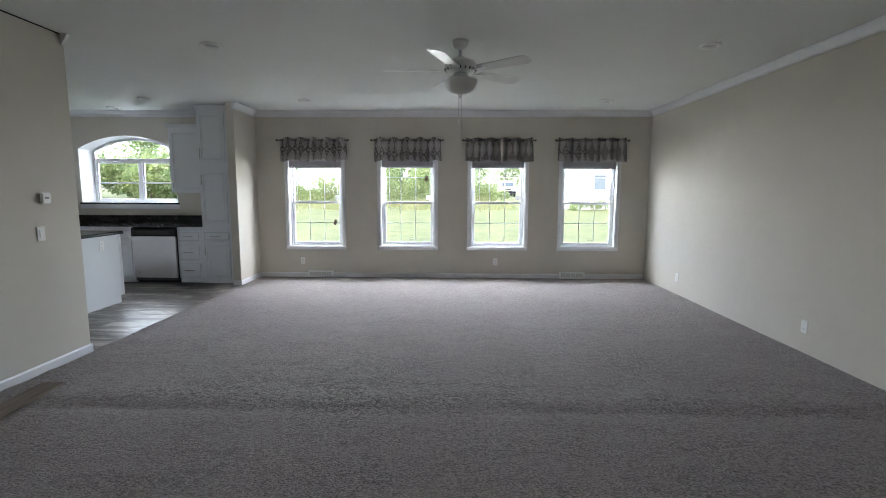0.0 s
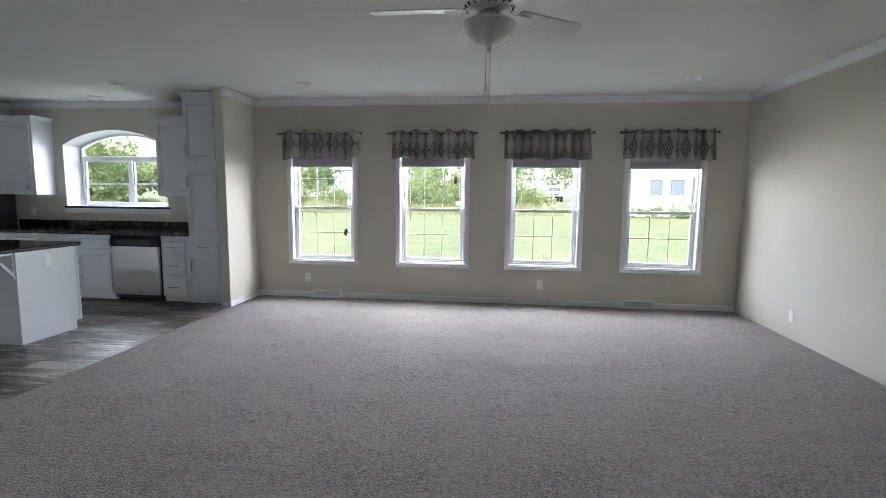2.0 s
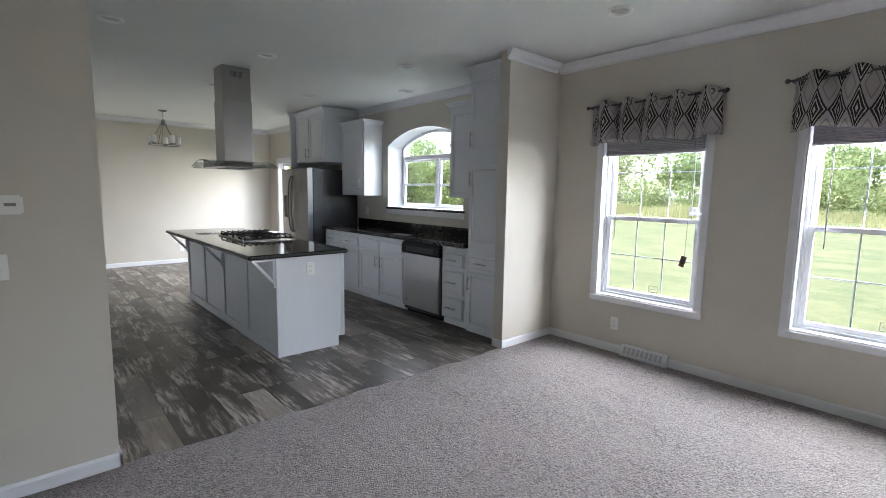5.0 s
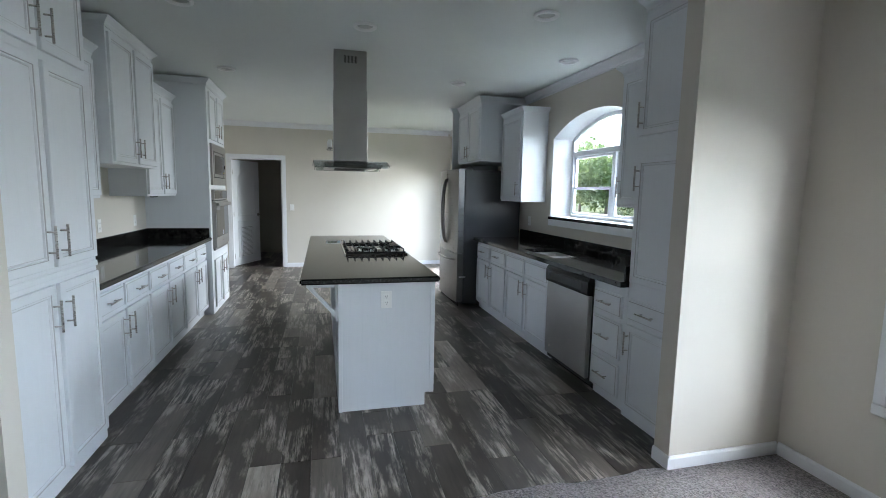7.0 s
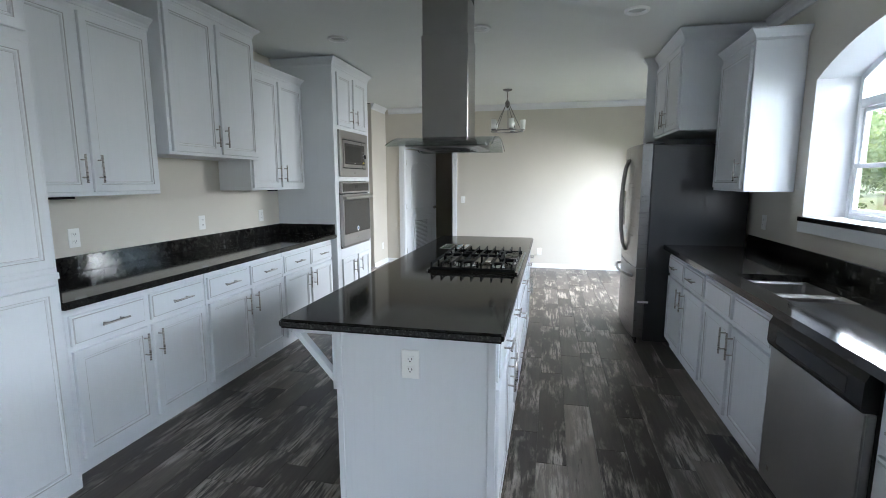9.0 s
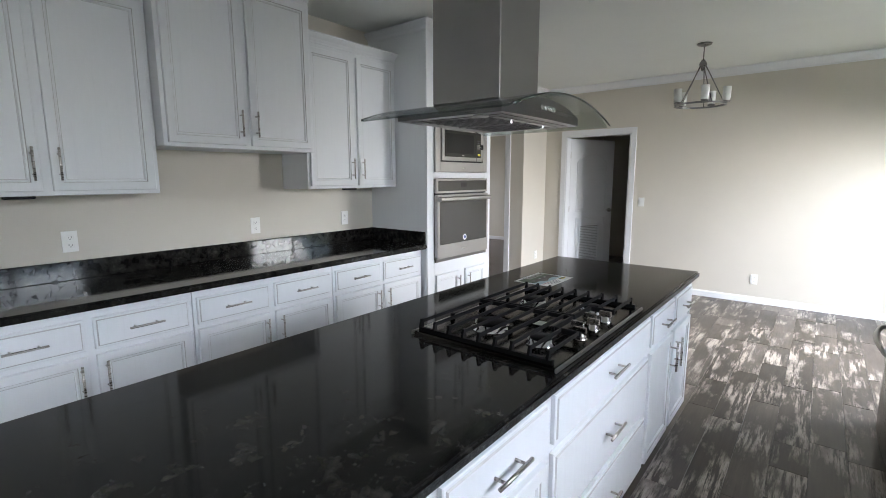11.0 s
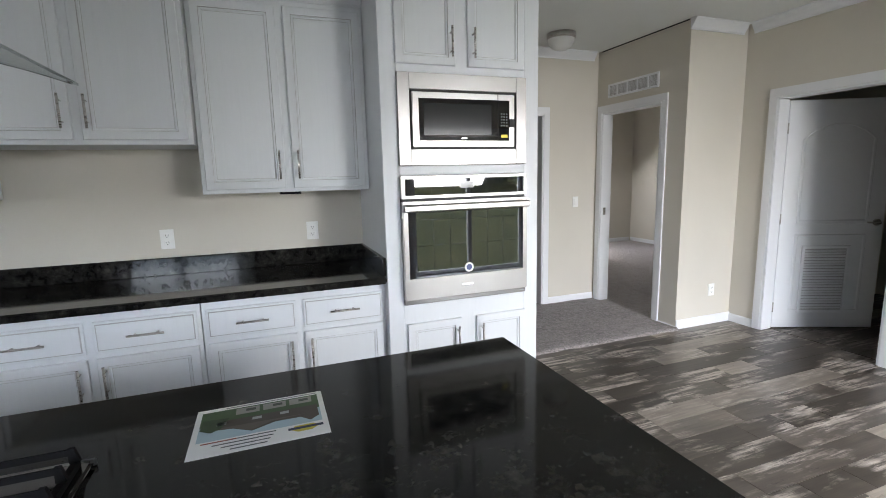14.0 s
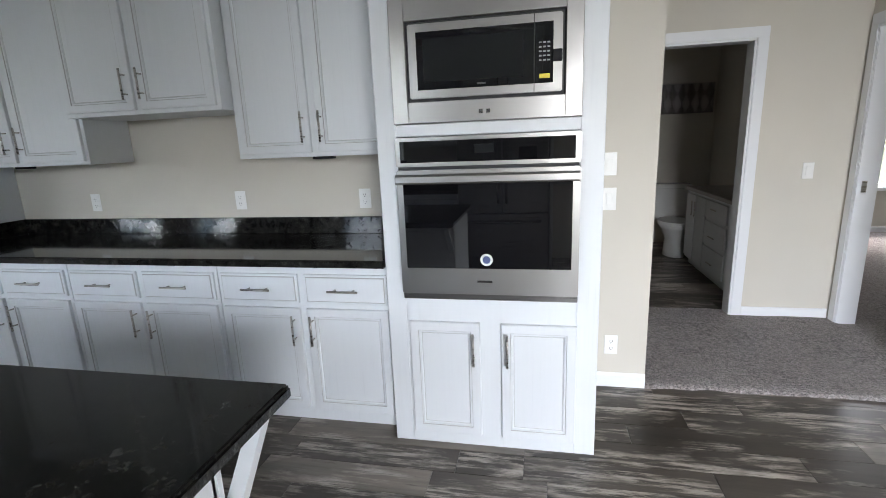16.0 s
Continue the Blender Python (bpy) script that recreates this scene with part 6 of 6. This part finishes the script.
vanity()
toilet()
bv = thing("bath_valance", (-8.75, -0.79, 1.95), "dark patterned valance in the bathroom", "curtain")
bm = bmesh.new()
uvb = bm.loops.layers.uv.new("UVMap")
prev = None
for i in range(49):
    u = i / 48
    p = [bm.verts.new((-9.57 + 0.85 * u, -0.765 + 0.02 * math.sin(u * 31), z)) for z in (2.02, 1.66)]
    if prev:
        f = bm.faces.new((prev[0], p[0], p[1], prev[1]))
        for lp, c in zip(f.loops, (((i - 1) / 6, 0), (i / 6, 0), (i / 6, 1.5), ((i - 1) / 6, 1.5))):
            lp[uvb].uv = c
    prev = p
part("fabric", bm, M_FABRIC, bv, smooth=True).modifiers.new("thickness", "SOLIDIFY").thickness = 0.0025


# ---- outdoors ----
GZ = -0.75


def grass_mat():
    m = mat("lawn", (0.1, 0.14, 0.04), 0.9, 0, 0.1)
    p = worldpos(m)
    a = noise_of(m, worldpos(m, (1, 1.6, 1)), 0.8, 6)
    b = noise_of(m, p, 14, 5, 0.7)
    c = ramp(m, a, [(0.35, (0.036, 0.052, 0.02)), (0.65, (0.085, 0.088, 0.042))])
    colour(m, mix(m, ramp(m, b, [(0.35, (0, 0, 0)), (0.7, (0.6, 0.6, 0.6))]), c, (0.12, 0.125, 0.065)))
    bump(m, b, 0.6, 0.03)
    return m


def leaf_mat(name, a, b):
    m = mat(name, a, 0.6, 0, 0.2)
    g = nd(m, "ShaderNodeNewGeometry")
    c = ramp(m, g.outputs["Random Per Island"], [(0.0, a), (1.0, b)])
    colour(m, c)
    # leaves let part of the light through
    tr, mx = nd(m, "ShaderNodeBsdfTranslucent"), nd(m, "ShaderNodeMixShader")
    mx.inputs[0].default_value = 0.45
    ln(m, mix(m, 1.0, c, (1.9, 2.0, 1.3), "MULTIPLY"), tr.inputs[0])
    ln(m, bsdf(m).outputs[0], mx.inputs[1]), ln(m, tr.outputs[0], mx.inputs[2])
    ln(m, mx.outputs[0], m.node_tree.nodes["Material Output"].inputs[0])
    return m


M_GRASS = grass_mat()
M_LEAF1 = leaf_mat("leaves_green", (0.065, 0.095, 0.042), (0.13, 0.16, 0.08))
M_LEAF2 = leaf_mat("leaves_light", (0.085, 0.115, 0.05), (0.16, 0.18, 0.095))
M_TALL = leaf_mat("tall_grass", (0.09, 0.11, 0.05), (0.18, 0.17, 0.10))
M_BARK = painted("bark", (0.09, 0.07, 0.055), 0.85, 0.2, 40, 0.6)
M_SIDING = painted("white_siding", (0.78, 0.79, 0.80), 0.5, 0.02)
M_ROOF = painted("grey_shingle", (0.18, 0.18, 0.185), 0.8, 0.1, 60)
M_PANEB = mat("dark_window_pane", (0.05, 0.07, 0.09), 0.08)



def gz(y):
    """Height of the lawn, which rises gently away from the house."""
    if y < 12:
        return GZ
    return GZ + 0.037 * (min(y, 38) - 12) + 0.035 * max(0, min(y, 62) - 38)


bm = bmesh.new()
gx = [-400, -200, -100] + list(range(-60, 41, 4)) + [60, 100, 200, 400]
gy = [-400, -100, -20, 8.3, 10, 12, 14, 16] + list(range(18, 66, 3)) + [80, 120, 400]
gv = [[bm.verts.new((x, y, gz(y) + (0.06 * noise.noise((x * 0.1, y * 0.15, 0)) if y > 9 else 0))) for x in gx] for y in gy]
for a, b in zip(gv, gv[1:]):
    for k in range(len(gx) - 1):
        bm.faces.new((a[k], a[k + 1], b[k + 1], b[k]))
solid("ground", bm, M_GRASS, "mown green lawn with yellow patches", "lawn", "structure")

rnd = random.Random(11)


def quad_leaf(vs, fs, c, size, up=0.0):
    n = Vector((rnd.gauss(0, 1), rnd.gauss(0, 1), rnd.gauss(0, 1) + up)).normalized()
    a = n.orthogonal().normalized()
    b = n.cross(a)
    t = rnd.random() * math.tau
    a, b = a * math.cos(t) + b * math.sin(t), b * math.cos(t) - a * math.sin(t)
    k = len(vs)
    vs += [tuple(c + a * size), tuple(c + b * size * 0.55), tuple(c - a * size), tuple(c - b * size * 0.55)]
    fs.append((k, k + 1, k + 2, k + 3))


def tree_parts(name, h, r, leaves, material, label, x, y, size=0.16, trunk=True):
    z0 = gz(y) - 0.1
    o = thing(name, (x, y, z0), label, "tree" if trunk else "bush")
    if trunk:
        bm = bmesh.new()
        tube(bm, (x, y, z0), (x + 0.1, y, z0 + h * 0.55), 0.09 * h / 4, 0.04 * h / 4, n=8)
        for k in range(6):
            a = rnd.random() * math.tau
            tube(bm, (x + 0.05, y, z0 + h * (0.25 + 0.05 * k)), (x + r * 0.7 * math.cos(a), y + r * 0.7 * math.sin(a), z0 + h * (0.5 + 0.07 * k)), 0.035 * h / 4, 0.012, n=6)
        part("trunk", bm, M_BARK, o)
    vs, fs = [], []
    blobs = [(Vector((x + rnd.gauss(0, 0.45) * r, y + rnd.gauss(0, 0.45) * r, z0 + h * rnd.uniform(0.3 if trunk else 0.12, 0.92))), r * rnd.uniform(0.28, 0.52)) for _ in range(16)]
    for i in range(leaves):
        c, br = blobs[i % len(blobs)]
        d = Vector((rnd.gauss(0, 1), rnd.gauss(0, 1), rnd.gauss(0, 0.9))).normalized() * br * rnd.uniform(0.6, 1.05)
        p = c + d
        if p.z > z0 + 0.03:
            quad_leaf(vs, fs, p - ORIGIN[o], size * rnd.uniform(0.6, 1.3), 0.5)
    me = bpy.data.meshes.new("crown")
    me.from_pydata(vs, [], fs)
    me.materials.append(material)
    c = new("crown", me)
    c.parent = o
    tagged(c, kind="stuff")
    return o


# wood edge and brush beyond the lawn
for x, y, h, r, n, m in ((-34, 52, 8, 4.2, 5200, M_LEAF1), (-27, 54, 7, 4.0, 5200, M_LEAF2), (-21, 58, 6, 3.6, 4200, M_LEAF1), (-46, 40, 8, 4.2, 5200, M_LEAF1), (-40, 46, 7, 4.0, 5200, M_LEAF2),
                         (-52, 32, 8, 4.2, 4600, M_LEAF2), (-58, 22, 9, 4.4, 4600, M_LEAF1), (-6.5, 50, 4.6, 3.2, 5200, M_LEAF1), (-2.2, 52, 5.0, 3.2, 5200, M_LEAF2), (1.6, 55, 5.2, 3.2, 4600, M_LEAF1),
                         (8, 70, 7, 4.4, 4200, M_LEAF1), (14, 72, 8, 4.5, 4200, M_LEAF1), (-23, 36, 4.0, 2.8, 4600, M_LEAF2), (-29, 37, 4.6, 3.0, 4600, M_LEAF1), (-36, 33, 4.6, 3.0, 4600, M_LEAF2), (-31, 25, 5.4, 3.2, 4600, M_LEAF1), (-38, 27, 5.6, 3.4, 4600, M_LEAF2), (-26, 29, 5.0, 3.0, 4600, M_LEAF2), (-33, 20, 5.0, 3.0, 4200, M_LEAF2)):
    tree_parts("tree", h, r, n, m, "leafy green deciduous tree at the field edge", x, y, 0.17)
for x, y, h, r, n in ((-9.5, 41, 2.6, 2.4, 3600), (-5.5, 40, 3.0, 2.4, 3600), (-1.8, 41, 3.0, 2.2, 3600), (1.4, 40, 2.4, 2.0, 3200), (-13, 40, 2.0, 2.0, 3000), (3.3, 41, 1.6, 1.3, 2600), (-17, 39, 2.4, 2.2, 3000), (-31, 30, 2.6, 2.4, 3000), (-3.6, 40, 2.2, 1.8, 3000), (-7.4, 39.5, 1.8, 1.8, 3000), (-0.2, 39.5, 1.9, 1.6, 2600), (-11.3, 39.5, 1.6, 1.8, 2600), (-22, 37, 2.4, 2.2, 3000)):
    tree_parts("bush", h, r, n, M_LEAF2, "overgrown light green bush in tall grass", x, y, 0.10, False)


def tall_grass():
    vs, fs = [], []
    for i in range(30000):
        x, y = rnd.uniform(-40, 5), rnd.gauss(36.8, 1.6)
        lush = noise.noise((x * 0.35, y * 0.6, 5.0))
        if lush < rnd.uniform(-0.5, 0.35):
            continue
        z = gz(y)
        h, w, lean = rnd.uniform(0.15, 0.55) + 0.7 * max(0.0, lush + 0.1), 0.024, rnd.gauss(0, 0.22)
        k = len(vs)
        vs += [(x - w, y, z), (x + w, y, z), (x + lean, y + rnd.gauss(0, 0.1), z + h)]
        fs.append((k, k + 1, k + 2))
    me = bpy.data.meshes.new("tall_grass")
    me.from_pydata(vs, [], fs)
    me.materials.append(M_TALL)
    tagged(new("tall_grass", me), "band of tall dry yellow-green grass", "grass", "", "stuff")


tall_grass()


def mobile_home(name, x0, x1, y0, y1, h, wins, label):
    z0 = gz(y0) - 0.1
    o = thing(name, ((x0 + x1) / 2, (y0 + y1) / 2, z0), label, "house")
    w = part("wall", B(x0, y0, z0, x1, y1, z0 + h), M_SIDING, o)
    for k in range(int(h / 0.2)):
        part("siding_course", prism(bmesh.new(), [(y0 - 0.001, z0 + 0.1 + k * 0.2), (y0 - 0.018, z0 + 0.1 + k * 0.2), (y0 - 0.001, z0 + 0.29 + k * 0.2)], "x", x0, x1), M_SIDING, w)
    m = (y0 + y1) / 2
    part("roof", prism(bmesh.new(), [(y0 - 0.4, z0 + h), (y1 + 0.4, z0 + h), (m, z0 + h + 1.0)], "x", x0 - 0.3, x1 + 0.3), M_ROOF, o)
    for wx, ww, wz, wh in wins:
        f = part("window", B(wx, y0 - 0.06, z0 + wz, wx + ww, y0 - 0.02, z0 + wz + wh), M_TRIM, o)
        part("pane", B(wx + 0.06, y0 - 0.065, z0 + wz + 0.06, wx + ww - 0.06, y0 - 0.061, z0 + wz + wh - 0.06), M_PANEB, f)
    part("door", bevelled(B(x0 + 8.2, y0 - 0.07, z0 + 0.5, x0 + 9.15, y0 - 0.02, z0 + 2.6), 0.01, 1), M_TRIM, o)
    part("skirting", B(x0, y0 - 0.022, z0, x1, y0 - 0.019, z0 + 0.6), painted("skirting", (0.5, 0.5, 0.5), 0.6), o)
    return o


mobile_home("mobile_home", 8.6, 24, 35, 41, 3.4, [(10.6, 1.0, 1.5, 1.2), (12.0, 1.0, 1.5, 1.2), (15.2, 0.9, 1.5, 1.2), (20, 1.2, 1.5, 1.2)], "white sided mobile home across the lawn")
mobile_home("mobile_home", -24, -9, 62, 68, 3.6, [(-22, 1.2, 1.5, 1.2), (-13, 1.2, 1.5, 1.2)], "distant pale mobile home behind the trees")
for x in (9.4, 10.8, 12.2, 13.8, 15.2):
    tree_parts("bush", 0.9, 0.75, 900, M_LEAF1, "low green shrub along the white house", x, 34.2, 0.07, False)


def suv():
    x, y = 6.7, 55.0
    z = gz(y)
    o = thing("suv_car", (x, y, z), "white parked sport utility vehicle", "car")
    w = mat("white_car_paint", (0.78, 0.79, 0.8), 0.2)
    side = [(-0.95, 0.4), (-0.98, 0.95), (-0.85, 1.1), (-0.72, 1.75), (0.72, 1.75), (0.85, 1.1), (0.98, 0.95), (0.95, 0.4)]
    part("body", bevelled(prism(bmesh.new(), [(x + a, z + b) for a, b in side], "y", y, y + 4.6), 0.08, 2), w, o, smooth=False)
    part("windscreen", B(x - 0.68, y - 0.012, z + 1.15, x + 0.68, y + 0.02, z + 1.62), M_PANEB, o)
    part("bumper", bevelled(B(x - 0.95, y - 0.12, z + 0.4, x + 0.95, y - 0.002, z + 0.65), 0.04), M_BLACKPL, o)
    part("grille", B(x - 0.45, y - 0.03, z + 0.72, x + 0.45, y - 0.002, z + 0.95), M_DARK, o)
    for s in (-1, 1):
        part("headlight", bevelled(B(x + s * 0.75 - 0.16, y - 0.04, z + 0.75, x + s * 0.75 + 0.16, y - 0.002, z + 0.93), 0.02), M_CHROME, o)
        for yy in (0.8, 3.7):
            wl = part("wheel", tube(bmesh.new(), (x + s * 0.98, y + yy, z + 0.34), (x + s * 0.74, y + yy, z + 0.34), 0.36, n=20), mat("tyre", (0.02, 0.02, 0.02), 0.8), o)
            part("rim", tube(bmesh.new(), (x + s * 0.985, y + yy, z + 0.34), (x + s * 0.981, y + yy, z + 0.34), 0.2, n=16), M_STEEL, wl)


suv()

# ---- plank floor: loose-laid vinyl planks along x ----
PW = 0.16
plank_meshes = {}


def plank_mesh(n):
    """A plank n tenths of a metre long, with eased edges."""
    if n not in plank_meshes:
        L, e, z = n * 0.1, 0.0016, 0.0
        def loop(i, zz):
            return [(i, i, zz), (L - i, i, zz), (L - i, PW - i, zz), (i, PW - i, zz)]
        bm = bmesh.new()
        vs = [[bm.verts.new(p) for p in loop(i, zz)] for i, zz in ((0.0006, -0.008), (0.0006, -0.0014), (0.0022, 0.0))]
        for a, b in zip(vs, vs[1:]):
            for k in range(4):
                bm.faces.new((a[k], a[(k + 1) % 4], b[(k + 1) % 4], b[k]))
        bm.faces.new(vs[-1])
        plank_meshes[n] = mesh_of("plank", bm, M_PLANK)
    return plank_meshes[n]


pf = tagged(new("floor_planks"), "dark weathered grey-brown vinyl plank floor", "floor", "", "structure")
rp_ = random.Random(4)


def lay(x0, x1, y0, y1):
    rows = int(math.ceil((y1 - y0) / PW))
    for r in range(rows):
        y = y1 - (r + 1) * PW
        x = x1
        first = True
        while x > x0 + 0.02:
            n = rp_.choice((3, 5, 8, 9, 10, 12, 12)) if not first else rp_.choice((3, 5, 7, 9, 12))
            first = False
            n = min(n, max(1, int(round((x - x0) * 10))))
            o = new("plank", plank_mesh(n))
            o.parent = pf
            o.location = (x - n * 0.1, y, 0.0)
            x -= n * 0.1


lay(-10.40, -2.89, 3.17, 7.74)
lay(-12.60, -10.40, 3.20, 5.28)
lay(-9.61, -7.42, -0.80, 1.88)
